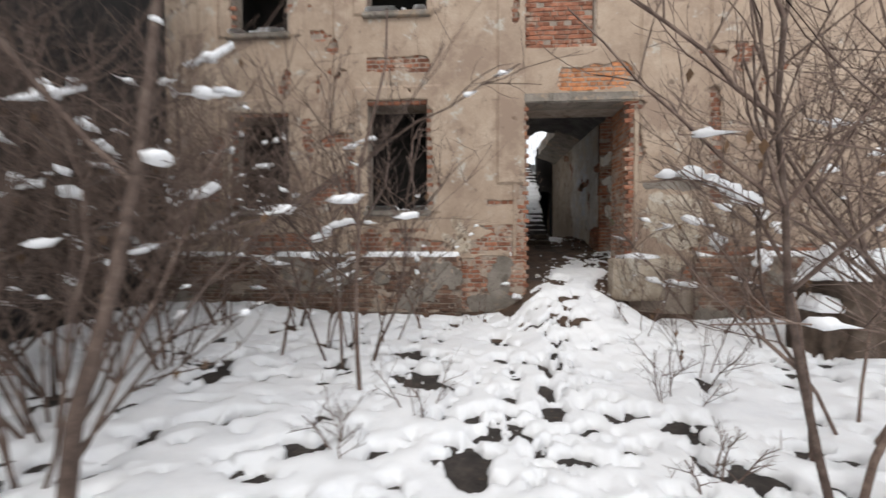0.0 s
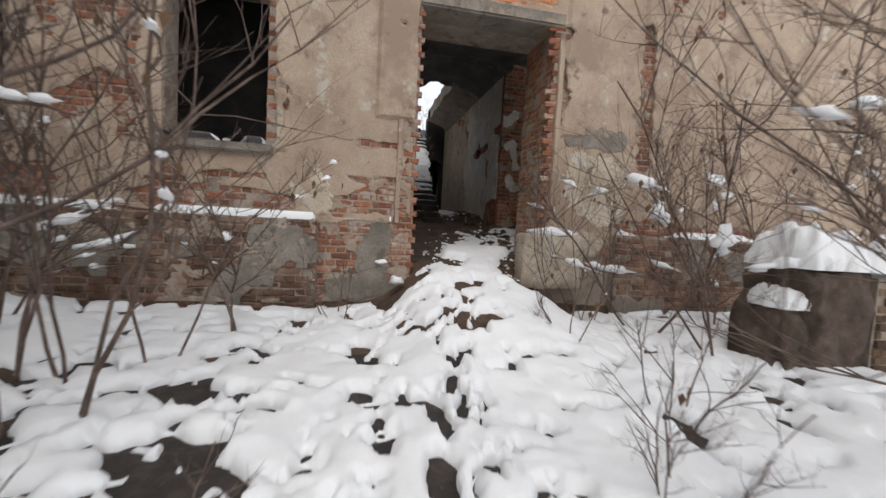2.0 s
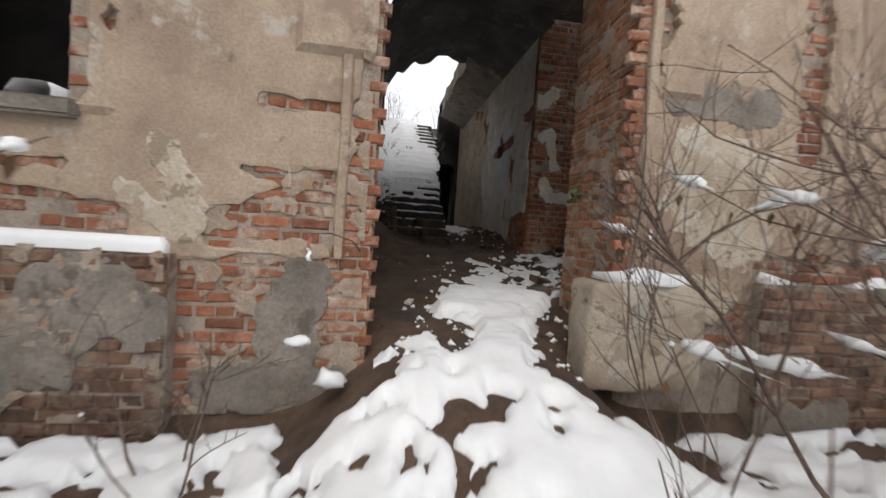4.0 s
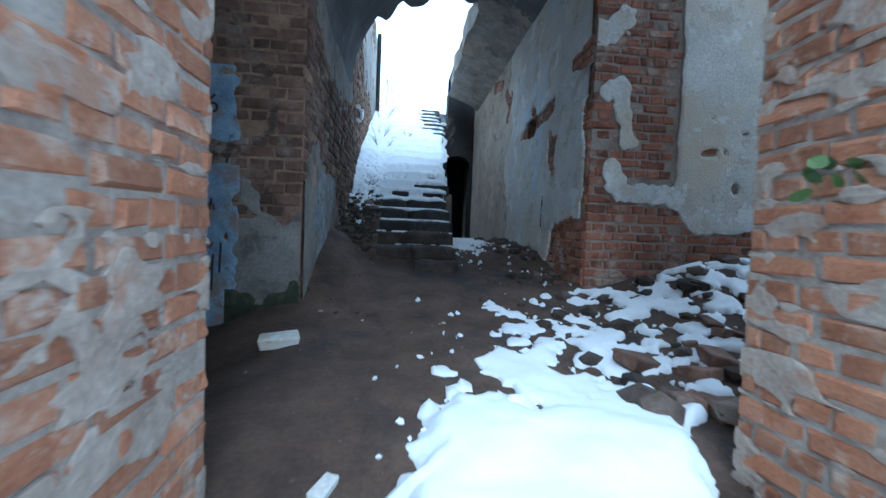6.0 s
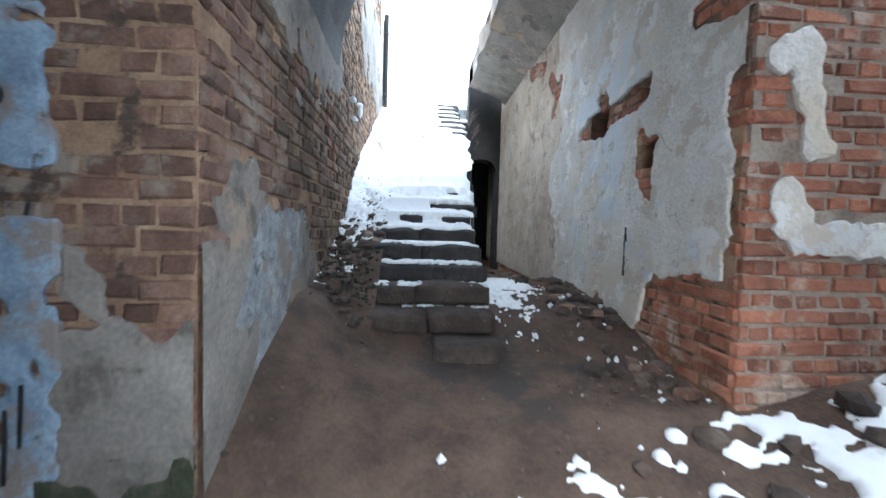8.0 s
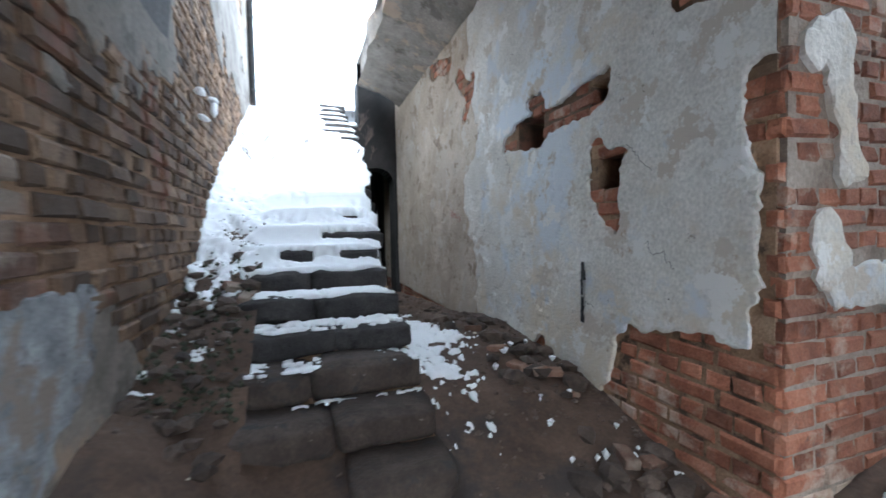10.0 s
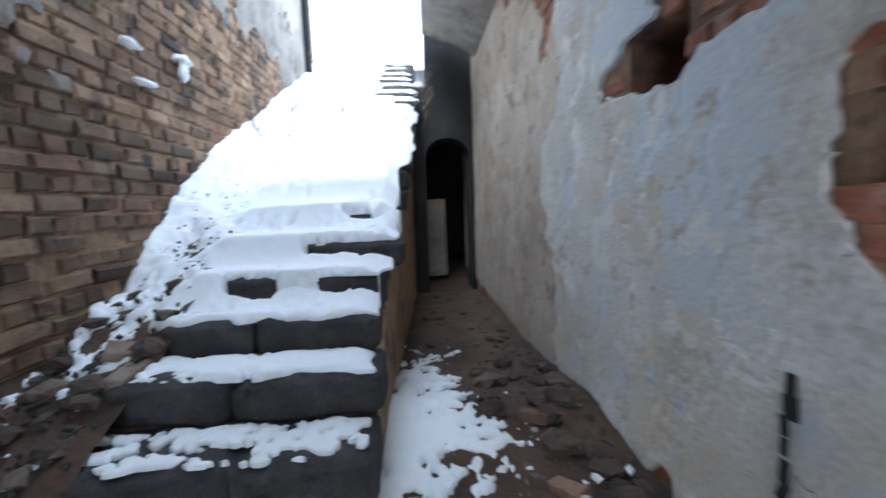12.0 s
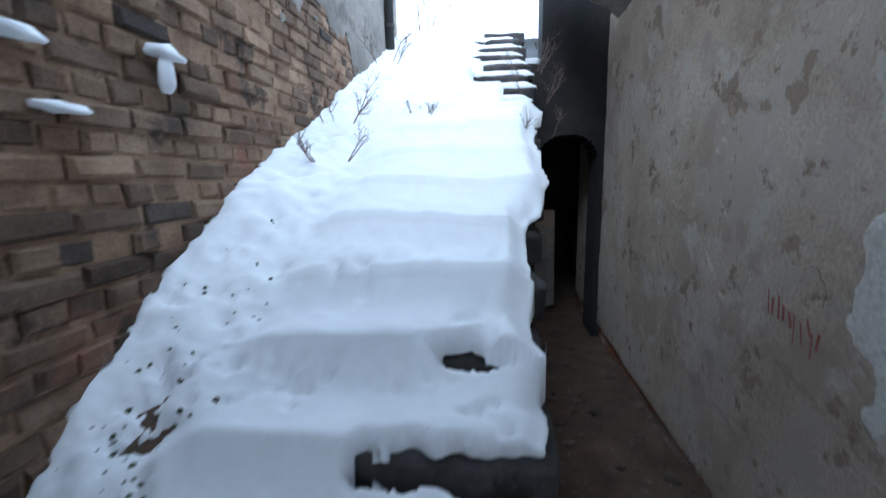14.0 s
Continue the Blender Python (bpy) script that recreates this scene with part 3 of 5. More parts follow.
plaster(front, 4.7, 6.6, 3.2, 4.1, 0.04, lambda U, V: dabs(U, V, [(5.12, 3.68, 0.2, 5.95, 3.62, 0.17)], 0.06, 14) * 4, 0.046, M_GREY, facade, name="render_patch", label="dark grey patch of later render")
plaster(front, 4.7, 6.3, 1.5, 3.5, 0.04, lambda U, V: dabs(U, V, [(5.3, 3.15, 0.26, 5.9, 3.05, 0.24), (5.35, 2.7, 0.3, 5.75, 2.5, 0.32), (5.4, 2.0, 0.16, 5.6, 1.9, 0.2)], 0.1, 15) * 4, 0.046, M_BROWNPLASTER, facade, name="pale_patch", label="pale worn undercoat of lime")
plaster(front, 0.7, 2.4, 2.1, 3.1, 0.04, lambda U, V: dabs(U, V, [(1.1, 2.85, 0.1, 1.25, 2.4, 0.16), (0.9, 2.5, 0.08, 1.2, 2.3, 0.14)], 0.07, 16) * 4, 0.046, M_BROWNPLASTER, facade, name="pale_patch", label="pale worn undercoat of lime")
masonry(front, 3.2, 4.76, 5.53, 6.2, shown_front, lambda u, v: False, M_ORANGEBRICK, facade, 3)
masonry(front, -4.7, 9.0, 0.932, 7.6, lambda u, v: shown_front(u, v) and not (3.2 < u < 4.76 and 5.5 < v < 6.2) and (v > 2.02 or 1.2 < u < 2.6 or (4.7 < u < 6.0 and v > 1.5)), lambda u, v: 1.2 < u < 5.2 and v < 4.6, M_BRICK, facade, 2)
plaster(front, 1.22, 2.5, 0.9, 2.2, 0.04, lambda U, V: dabs(U, V, [(1.98, 1.3, 0.26, 2.05, 1.92, 0.2), (1.5, 1.1, 0.2, 2.2, 1.1, 0.22)], 0.1, 73) * 4, 0.032, M_GREY, facade, name="render_patch", label="smooth grey cement patch")
plaster(front, 1.22, 2.5, 0.9, 3.4, 0.035, lambda U, V: (fbm(U * 3.6, V * 6.5, 74, 5) - 0.565) * 4, 0.016, M_SMEAR, facade, name="mortar_smear", label="pale mortar smeared over the bricks")
# bricked-up opening over the door
solid("blocked_window", Wall((0, FY + 0.1, 0), (1, 0, 0), (0, -1, 0)), 2.55, 3.95, 6.45, 8.6, 0.2, [], M_MORTAR, facade)
masonry(Wall((0, FY + 0.09, 0), (1, 0, 0), (0, -1, 0)), 2.56, 3.94, 6.46, 7.7, lambda u, v: True, lambda u, v: False, M_BRICK, facade, 5)
# plinth
for n, (a, b, z) in enumerate(((-5.38, 1.2, 2.08), (5.95, 9.5, 2.1))):
    pl = empty("plinth", "projecting red brick plinth crusted with old render", "plinth", "structure")
    pw = Wall((0, FY - 0.14, 0), (1, 0, 0), (0, -1, 0))
    solid("core", pw, a, b, 0, z, 0.15, [], M_MORTAR, pl)
    masonry(pw, a, b, 0.7, z, lambda u, v: float(fbm(u * 1.2, v * 1.2, 71)) < 0.7, lambda u, v: 0.4 < u < 6, M_GRIMESHADEBRICK, pl, 7 + n, rough=0.014)
    plaster(pw, a, b, 0.5, z, 0.06, lambda U, V: (fbm(U * 1.2, V * 1.2, 71) - 0.66) * 3, 0.03, M_GREY, pl)
    uu, vv = np.arange(a, b, 0.05), np.arange(FY - 0.16, FY, 0.04)
    A, B = np.meshgrid(uu, vv, indexing="ij")
    fs = fbm(A * 0.9, B * 0.9, 81 + n) - 0.47 + (0.12 if n == 0 else -0.04)
    fs = np.where((B < FY - 0.155) | (A < a + 0.06) | (A > b - 0.06) | ((n == 0) & (A > 1.25)), -0.1, fs)
    tagged(sheet("ledge_snow", uu, vv, fs, lambda x, y, h, z=z: (x, y, z + h), 0.02 + 0.09 * sstep(0, 0.12, fs), M_SNOW, edge=0.5), "strip of white snow lying on the plinth ledge", "snow")
    if n == 0:
        plaster(pw, -5.3, 1.19, 0.9, z, 0.04, lambda U, V: (fbm(U * 3.2, V * 5.5, 74, 5) - 0.6) * 4, 0.03, M_SMEAR, pl, name="mortar_smear", label="mortar crusted over the bricks")
# gate stone beside the door
gs = empty("door_stone", "weathered rendered stone block beside the doorway", "stone block", "structure")
rough_block("block", 4.27, 5.28, FY - 0.32, FY + 0.1, 1.2, 2.06, M_BROWNPLASTER, gs, seed=4, wear=0.025, cuts=11)
# window sills with snow
for a, b, c, d in (W1, W2, HIGH[0], HIGH[1]):
    sill = empty("window_sill", "crumbling rendered window sill topped with snow", "window sill", "structure")
    box_part("sill", a - 0.1, b + 0.1, FY - 0.13, FY + 0.3, c - 0.12, c, M_GREY, sill, bevel=0.02, seed=9)
    uu, vv = np.arange(a - 0.08, b + 0.1, 0.04), np.arange(FY - 0.13, FY + 0.26, 0.04)
    A, B = np.meshgrid(uu, vv, indexing="ij")
    fs = fbm(A * 1.6, B * 1.6, 91) - 0.3
    fs = np.where((A < a) | (A > b) | (B > FY + 0.2), -0.1, fs)
    tagged(sheet("sill_snow", uu, vv, fs, lambda x, y, h, c=c: (x, y, c + h), 0.02 + 0.07 * sstep(0, 0.12, fs), M_SNOW, edge=0.5), "white snow lying on a window sill", "snow")
# door jambs and lintel
for nm, w, a0 in (("door_jamb", Wall((DOOR[0], FY, 0), (0, 1, 0), (1, 0, 0)), 0), ("door_jamb", Wall((DOOR[1], BACK, 0), (0, -1, 0), (-1, 0, 0)), 1)):
    jamb = empty(nm, "bare red brick door jamb with eroded courses", "door jamb", "structure")
    masonry(w, 0.0, BACK - FY, 1.3, 5.3, lambda u, v: True, lambda u, v: v < 4.5, M_LIMEBRICK, jamb, 11 + a0, rough=0.003, lost=0.03)
    plaster(w, 0.0, BACK - FY, 1.3, 5.28, 0.03, lambda U, V: np.clip((fbm(U * 5.0, V * 9.0, 24 + a0, 5) - 0.585) * 3 + 0.22 * (np.abs(np.mod(V - 1.3, COURSE) / COURSE - 0.5) > 0.36), -1, 1), 0.014, M_SMEAR, jamb, name="mortar_smear", label="pale lime mortar smeared over brick joints")
lint = empty("door_lintel", "grey rendered lintel over the ruined doorway", "lintel", "structure")
box_part("lintel", DOOR[0] - 0.1, DOOR[1] + 0.15, FY - 0.06, FY + 0.5, 5.3, 5.52, M_GREY, lint, bevel=0.03, seed=14)
# wing wall, its near-black colour standing in for shade
wing = empty("wall_wing", "brick wing wall behind bushes, shade painted near-black", "wall", "structure")
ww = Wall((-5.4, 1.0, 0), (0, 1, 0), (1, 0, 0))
solid("core", ww, -14, 7.1, 0.2, 9.6, 0.6, [], M_NEARBLACK, wing)
masonry(ww, -3, 7.0, 0.9, 6.0, lambda u, v: float(fbm(u * 0.8, v * 0.8, 77)) > 0.5, lambda u, v: False, M_NEARBLACK, wing, 78)
# Unseen wall and cover added so no sky shows through the upper windows.
upper = empty("upper_window_block", "unseen near-black wall added to close off the upper windows", "wall", "structure")
solid("core", Wall((0, BACK + 1.2, 0), (1, 0, 0), (0, -1, 0)), -5.4, 5.0, 6.5, 9.6, 0.3, [], M_NEARBLACK, upper)
box_part("cover", -5.4, 5.0, BACK + 0.003, BACK + 1.5, 9.3, 9.6, M_NEARBLACK, upper, bevel=0)

# ---- cross room behind the facade ----
back = Wall((0, ROOM, 0), (1, 0, 0), (0, -1, 0))
rb = empty("wall_room_back", "interior brick wall with pale limewash remains", "wall", "structure")
solid("core", back, RIGHT + 0.02, 9.6, 1, 6.4, 0.7, [], M_MORTAR, rb)
def rb_field(U, V):
    edge = np.interp(U, [6.1, 6.25, 6.45, 7.04, 7.2, 7.45, 8.0, 9.6], [2.97, 2.9, 2.66, 2.72, 2.86, 3.35, 2.9, 2.7])
    rag = (fbm(U * 6.0, V * 6.0, 14, 4) - 0.5) * 0.16
    f = np.minimum((U - 6.19 + rag * 0.5) * 4, (V - edge + rag) * 4)
    f = np.maximum(f, dabs(U, V, [(5.36, 4.14, 0.07, 5.49, 4.18, 0.11), (5.53, 4.05, 0.075, 5.6, 3.66, 0.09), (5.48, 3.32, 0.1, 5.56, 3.12, 0.13), (5.6, 3.09, 0.12, 6.2, 3.07, 0.11), (5.3, 4.75, 0.16, 5.5, 4.9, 0.12)], 0.085, 6) * 5)
    return np.clip(np.minimum(f, -dabs(U, V, [(6.46, 3.56, 0.03, 6.6, 3.59, 0.045), (6.86, 3.22, 0.05, 6.88, 3.18, 0.05), (6.72, 3.62, 0.025, 6.75, 3.54, 0.03), (6.55, 3.95, 0.02, 6.55, 3.94, 0.02), (6.95, 3.8, 0.02, 6.96, 3.8, 0.02), (7.9, 3.9, 0.1, 8.3, 3.7, 0.12)], 0.02, 4) * 5), -1, 1)
plaster(back, RIGHT + 0.02, 9.6, 1.6, 6.3, 0.05, rb_field, 0.03, M_LIME, rb, label="pale flaking limewash plaster")
masonry(back, RIGHT, 9.4, 1.6, 6.2, lambda u, v: float(rb_field(np.array(u), np.array(v))) < 0.05, lambda u, v: u < 6.4, M_BRICK, rb, 21)
side = empty("wall_room_side", "plain interior side wall of weathered brick", "wall", "structure")
solid("core", Wall((9.6, 0, 0), (0, 1, 0), (-1, 0, 0)), BACK, ROOM + 0.7, 0.8, 3.4, 0.5, [], M_PALEBRICK, side)
# Side room walls carry their shade as a near-black colour.
lr = empty("wall_left_room", "unseen side room walls, near-black in place of shade", "wall", "structure")
solid("core", Wall((-4.6, 0, 0), (0, 1, 0), (1, 0, 0)), BACK, 16, 0.4, 9.6, 0.4, [], M_NEARBLACK, lr)
solid("end", Wall((0, 16, 0), (1, 0, 0), (0, -1, 0)), -4.6, 1.62, 0.4, 6.6, 0.4, [], M_NEARBLACK, lr)
# Added wall behind the windows, keeps their light out of the rooms.
solid("window_light_block", Wall((0, 9.85, 0), (1, 0, 0), (0, -1, 0)), -5.4, 1.2, 0.4, 6.05, 0.2, [], M_NEARBLACK, lr)
# Darker render stands in for shade; its unseen right part limits skylight.
ceiling = tagged(box_part("ceiling", -5.4, 6.2, BACK + 0.003, ROOM - 0.3, 6.05, 6.5, M_SHADEDRENDER, None, bevel=0), "rendered ceiling of the cross room, darkened for shade", "ceiling", kind="structure")
# Near-black here too, standing in for the unlit side room.
ceiling2 = tagged(box_part("ceiling", -4.6, 1.62, ROOM - 0.297, 16, 6.05, 6.5, M_NEARBLACK, None, bevel=0), "side room ceiling, near-black in place of shade", "ceiling", kind="structure")

# ---- passage ----
PX0 = 1.62
leftw = empty("wall_passage_left", "weathered pale brick passage wall with plaster scraps", "wall", "structure")
lw = Wall((LEFT, 11.3, 0), (0, 1, 0), (1, 0, 0))
solid("core", lw, 0, 9.0, 1, 8.0, LEFT - PX0, [], M_PALEBRICK, leftw)
def lw_field(U, V):
    f = blobs(U, V, [(0.5, 2.5, 0.75, 0.75), (0.4, 1.9, 0.6, 0.5), (1.5, 2.6, 0.55, 0.45), (6.2, 6.4, 1.6, 0.9), (8.2, 6.4, 1.2, 1.6), (1.8, 5.0, 1.3, 0.7), (5.0, 6.0, 0.5, 0.5)], 0.35, 17)
    return np.clip(f, -1, 1)
plaster(lw, 0.0, 9.0, 1.4, 8.0, 0.06, lw_field, 0.025, M_GREY, leftw, label="grey scraps of old render")
def reddish(u, v):
    return u + (float(fbm(u * 2.5, v * 2.5, 88)) - 0.5) * 2.2 < 0.85 and v > 2.8


def sooted(u, v):
    return float(vnoise(u * 9.3, v * 11.7, 67)) > 0.87


masonry(lw, 0.0, 9.0, 1.5, 7.9, lambda u, v: float(lw_field(np.array(u), np.array(v))) < 0.1 and not reddish(u, v) and sooted(u, v), lambda u, v: 1.0 < u < 5 and 2.6 < v < 4.6, M_RUBBLE, leftw, 31, rough=0.005, lost=0.3)
masonry(lw, 0.0, 9.0, 1.5, 7.9, lambda u, v: float(lw_field(np.array(u), np.array(v))) < 0.1 and not reddish(u, v) and not sooted(u, v), lambda u, v: 1.0 < u < 5 and 2.6 < v < 4.6, M_PALEBRICK, leftw, 31, rough=0.011, lost=0.06)
# Red bricks in the darker grimy tone, which also carries shade under the vault.
masonry(lw, 0.0, 2.2, 1.5, 6.0, lambda u, v: float(lw_field(np.array(u), np.array(v))) < 0.1 and reddish(u, v), lambda u, v: True, M_GRIMESHADEBRICK, leftw, 32, rough=0.01, lost=0.05, limit=120)
plaster(lw, 0.1, 2.2, 1.8, 3.4, 0.04, lambda U, V: np.clip(blobs(U, V, [(0.85, 2.75, 0.38, 0.42), (1.15, 2.95, 0.3, 0.3)], 0.5, 27), -1, 1), 0.032, M_PALEBLUE, leftw, label="flaking bluish limewash")
pier = Wall((PX0, 11.3, 0), (1, 0, 0), (0, -1, 0))
pr = empty("wall_pier", "brick pier with peeling blue limewash and moss", "wall", "structure")
masonry(pier, 0.0, LEFT - PX0, 1.4, 6.0, lambda u, v: True, lambda u, v: True, M_GRIMESHADEBRICK, pr, 33)
plaster(pier, 0.0, LEFT - PX0, 1.4, 6.0, 0.04, lambda U, V: np.clip(np.minimum(np.minimum(0.27 - U + (fbm(U * 5, V * 5, 44) - 0.5) * 0.22, 3.9 - V), np.minimum((fbm(U * 7 + 3, V * 6, 49) - 0.36) * 1.2, np.abs(V - 3.2) - 0.1 + (fbm(U * 8, V * 8, 50) - 0.5) * 0.14)) * 3, -1, 1), 0.03, M_BLUE, pr, label="flaking pale blue limewash")
plaster(pier, 0.0, LEFT - PX0, 1.4, 6.0, 0.04, lambda U, V: np.clip(np.minimum(U - 0.24 + (fbm(U * 4, V * 4, 45) - 0.5) * 0.2, (2.75 - V + (fbm(U * 3, V * 3, 46) - 0.5) * 0.8)) * 3, -1, 1), 0.025, M_GREY, pr, label="grey render with green moss")

rightw = empty("wall_passage_right", "limewashed passage wall with holes knocked through to brick", "wall", "structure")
rw = Wall((RIGHT, ROOM, 0), (0, 1, 0), (-1, 0, 0))
PITS = [(12.93, 3.76, 0.12, 0.11), (13.9, 4.23, 0.21, 0.14), (13.02, 4.3, 0.09, 0.08)]
PITS = [(a - ROOM, b, c, d) for a, b, c, d in PITS]
solid("core", rw, 0.03, 8.5, 1, 6.3, 0.8, [(a - c, a + c, b - d, b + d) for a, b, c, d in PITS], M_PALEBRICK, rightw)
# Near-black backs put the shade inside the holes into the colour.
solid("pit_shade_backs", Wall((RIGHT + 0.45, ROOM, 0), (0, 1, 0), (-1, 0, 0)), 0.5, 2.9, 3.2, 4.8, 0.2, [], M_NEARBLACK, rightw)
GAPS = [(13.04, 3.92, 0.09, 12.98, 3.66, 0.16), (12.96, 3.62, 0.14, 12.86, 3.41, 0.04), (12.86, 3.84, 0.05, 12.76, 3.86, 0.02), (14.32, 4.22, 0.08, 13.75, 4.25, 0.18), (13.88, 4.47, 0.06, 13.75, 4.42, 0.1),
        (13.6, 4.26, 0.09, 13.05, 4.3, 0.11), (13.0, 4.33, 0.09, 12.93, 4.38, 0.05), (15.1, 5.15, 0.09, 15.36, 4.74, 0.06), (15.55, 5.3, 0.1, 15.2, 5.0, 0.12), (12.72, 2.6, 0.17, 12.65, 2.1, 0.3), (12.5, 2.6, 0.2, 11.9, 2.6, 0.26),
        (12.7, 2.2, 0.3, 11.9, 2.2, 0.34), (11.92, 3.72, 0.11, 11.94, 4.02, 0.11), (11.9, 3.2, 0.09, 11.9, 3.6, 0.08), (11.93, 2.7, 0.16, 11.92, 3.0, 0.1), (12.4, 4.6, 0.07, 12.0, 4.6, 0.16), (15.9, 5.6, 0.1, 16.6, 5.75, 0.12), (13.75, 2.45, 0.05, 13.8, 2.3, 0.14)]
GAPS = [(a - ROOM, b, c, d - ROOM, e, g) for a, b, c, d, e, g in GAPS]


def rw_field(U, V):
    return np.clip(np.minimum(-dabs(U, V, GAPS, 0.04, 23) * 6, (V - 2.25 - U * 0.02) * 2), -1, 1)


def rw_near(U, V):
    return np.minimum(rw_field(U, V), np.clip((3.3 + (fbm(U * 2, V * 2, 55) - 0.5) * 1.2 - U) * 2, -1, 1))


def flakes(U, V):
    """Coats of limewash flaked off in sharp-edged scales."""
    return -0.006 * (fbm(U * 1.6, V * 1.6, 61, 5) > 0.53) - 0.005 * (fbm(U * 2.7, V * 2.7, 66, 5) > 0.58)


plaster(rw, 0.01, 4.2, 1.6, 6.2, 0.024, rw_near, 0.036, M_LIME, rightw, label="stained pale limewash plaster", relief=flakes)
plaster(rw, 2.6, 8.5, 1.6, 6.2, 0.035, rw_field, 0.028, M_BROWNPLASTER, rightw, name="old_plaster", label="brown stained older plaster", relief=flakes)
masonry(rw, 0.0, 8.4, 1.7, 6.0, lambda u, v: float(rw_field(np.array(u), np.array(v))) < 0.05 and not any(abs(u - a) < c + 0.05 and abs(v - b) < d + 0.02 for a, b, c, d in PITS), lambda u, v: True, M_BRICK, rightw, 37, rough=0.004)

# vault: whole near the room, only its outer haunch further on
VX = [2.42, 2.47, 2.6, 2.8, 3.2, 3.7, 4.3, 4.8, 5.2]
VZ = [4.6, 4.95, 5.35, 5.72, 6.02, 6.2, 6.22, 6.08, 5.85]


def vault(name, y0, y1, x0, x1, label, mat):
    rows, cols = 44, max(2, int((y1 - y0) / 0.1))
    verts, faces = [], []
    for layer in (0, 0.4):
        for i in range(cols + 1):
            for j in range(rows + 1):
                x = x0 + (x1 - x0) * j / rows
                y = y0 + (y1 - y0) * i / cols
                if i == cols and y1 < 16:
                    y += float(vnoise(j * 0.35, 1.0, 5) - 0.5) * 0.6
                xx = x + (float(vnoise(y * 1.7, 2.0, 15) - 0.5) * 0.3 if (j == 0 and x0 > 3) else 0)
                verts.append((xx, y, float(np.interp(x, VX, VZ)) + layer + float(fbm(y * 2.0, x * 3.0, 9) - 0.5) * 0.09))
    n = rows + 1
    off = (cols + 1) * n
    for i in range(cols):
        for j in range(rows):
            q = (i * n + j, i * n + j + 1, (i + 1) * n + j + 1, (i + 1) * n + j)
            faces.append(q)
            faces.append(tuple(off + k for k in reversed(q)))
    rim = [i * n for i in range(cols + 1)] + [cols * n + j for j in range(1, n)] + [i * n + rows for i in range(cols - 1, -1, -1)] + [j for j in range(rows - 1, -1, -1)]
    for a, b in zip(rim, rim[1:]):
        faces.append((b, a, off + a, off + b))
    return tagged(mesh_object(name, verts, faces, mat, smooth=False), label, "ceiling", kind="structure")


# The whole vault is darker than its haunch, shade put into the colour.
vault("ceiling_vault", 11.3, 14.1, LEFT, RIGHT, "rendered barrel vault, shade painted in, broken off above the stair", M_SHADEDRENDER)
vault("ceiling_haunch", 13.9, 18.7, 4.36, RIGHT, "remaining haunch of the broken vault along the wall", M_GREY)

# end wall of the slot beside the stair, with an arched doorway
endw = empty("wall_slot_end", "end wall with a small arched doorway, shade painted near-black", "wall", "structure")
ew = Wall((0, 19.0, 0), (1, 0, 0), (0, -1, 0))
AX, AR, AZ = 4.75, 0.36, 4.35
arch = [(AX - AR, AX + AR, 1.5, AZ)] + [(AX - AR * math.cos(k / 9 * math.pi / 2), AX + AR * math.cos(k / 9 * math.pi / 2), AZ + AR * math.sin(k / 9 * math.pi / 2) - 0.001, AZ + AR * math.sin((k + 1) / 9 * math.pi / 2)) for k in range(9)]
# Near-black core paints in the shade at the end of the slot.
solid("core", ew, SX1 + 0.1, RIGHT, 1, 5.5, 0.5, arch, M_NEARBLACK, endw)
solid("upper_core", ew, 4.43, RIGHT, 5.5, 6.4, 0.5, [], M_NEARBLACK, endw)
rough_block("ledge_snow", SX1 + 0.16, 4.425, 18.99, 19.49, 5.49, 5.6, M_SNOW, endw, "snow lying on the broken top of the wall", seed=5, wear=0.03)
# Unseen back, sides and cover added to shut light out of the doorway.
solid("back", Wall((0, 23.0, 0), (1, 0, 0), (0, -1, 0)), SX1 - 0.3, RIGHT + 0.5, 1, 5.6, 0.3, [], M_NEARBLACK, endw)
solid("side", Wall((RIGHT + 0.3, 19.5, 0), (0, 1, 0), (-1, 0, 0)), 0, 3.7, 1, 5.6, 0.3, [], M_NEARBLACK, endw)
box_part("cover", SX1 - 0.3, RIGHT + 0.6, 19.503, 23.3, 5.3, 5.55, M_NEARBLACK, endw, bevel=0)
solid("side_left", Wall((SX1 + 0.12, 19.5, 0), (0, 1, 0), (1, 0, 0)), 0, 3.7, 1, 5.6, 0.2, [], M_NEARBLACK, endw)
box_part("plaster_patch", 4.36, 4.76, 19.9, 19.98, 2.3, 3.75, M_GREY, endw, "pale peeling plaster in the dark", bevel=0.02, seed=8, jitter=0.02)

# ---- stair ----
stair = empty("stair", "worn dark stone stair climbing to daylight, lower treads bare", "stairs", "structure")
STEPS = 23


def step_z(k):
    """Height of tread k; the upper risers are a little higher."""
    k = np.asarray(k, float)
    return FIRSTZ + k * RISE + 0.018 * np.maximum(k - 8, 0)


rr = random.Random(4)
for k in range(STEPS):
    y, z = FIRST + k * GO, float(step_z(k))
    sk = float(skew(y))
    x0 = 3.45 if k == 0 else SX0 + sk - rr.uniform(0, 0.06)
    x1 = SX1 + sk + (0.07 if k == 7 else rr.uniform(-0.02, 0.03))
    mid = (x0 + x1) / 2 + rr.uniform(-0.15, 0.1)
    for a, b in ((x0, x1),) if k == 0 else ((x0, mid - 0.006), (mid + 0.006, x1)):
        if b - a > 0.1:
            rough_block("step_stone", a - 0.004, b + 0.004, y, y + GO + 0.07, z - RISE - 0.025, z + rr.uniform(-0.012, 0.008), M_MUDSTONE if k < 3 else M_STONE, stair, seed=rr.randrange(99), wear=0.024, cuts=6)
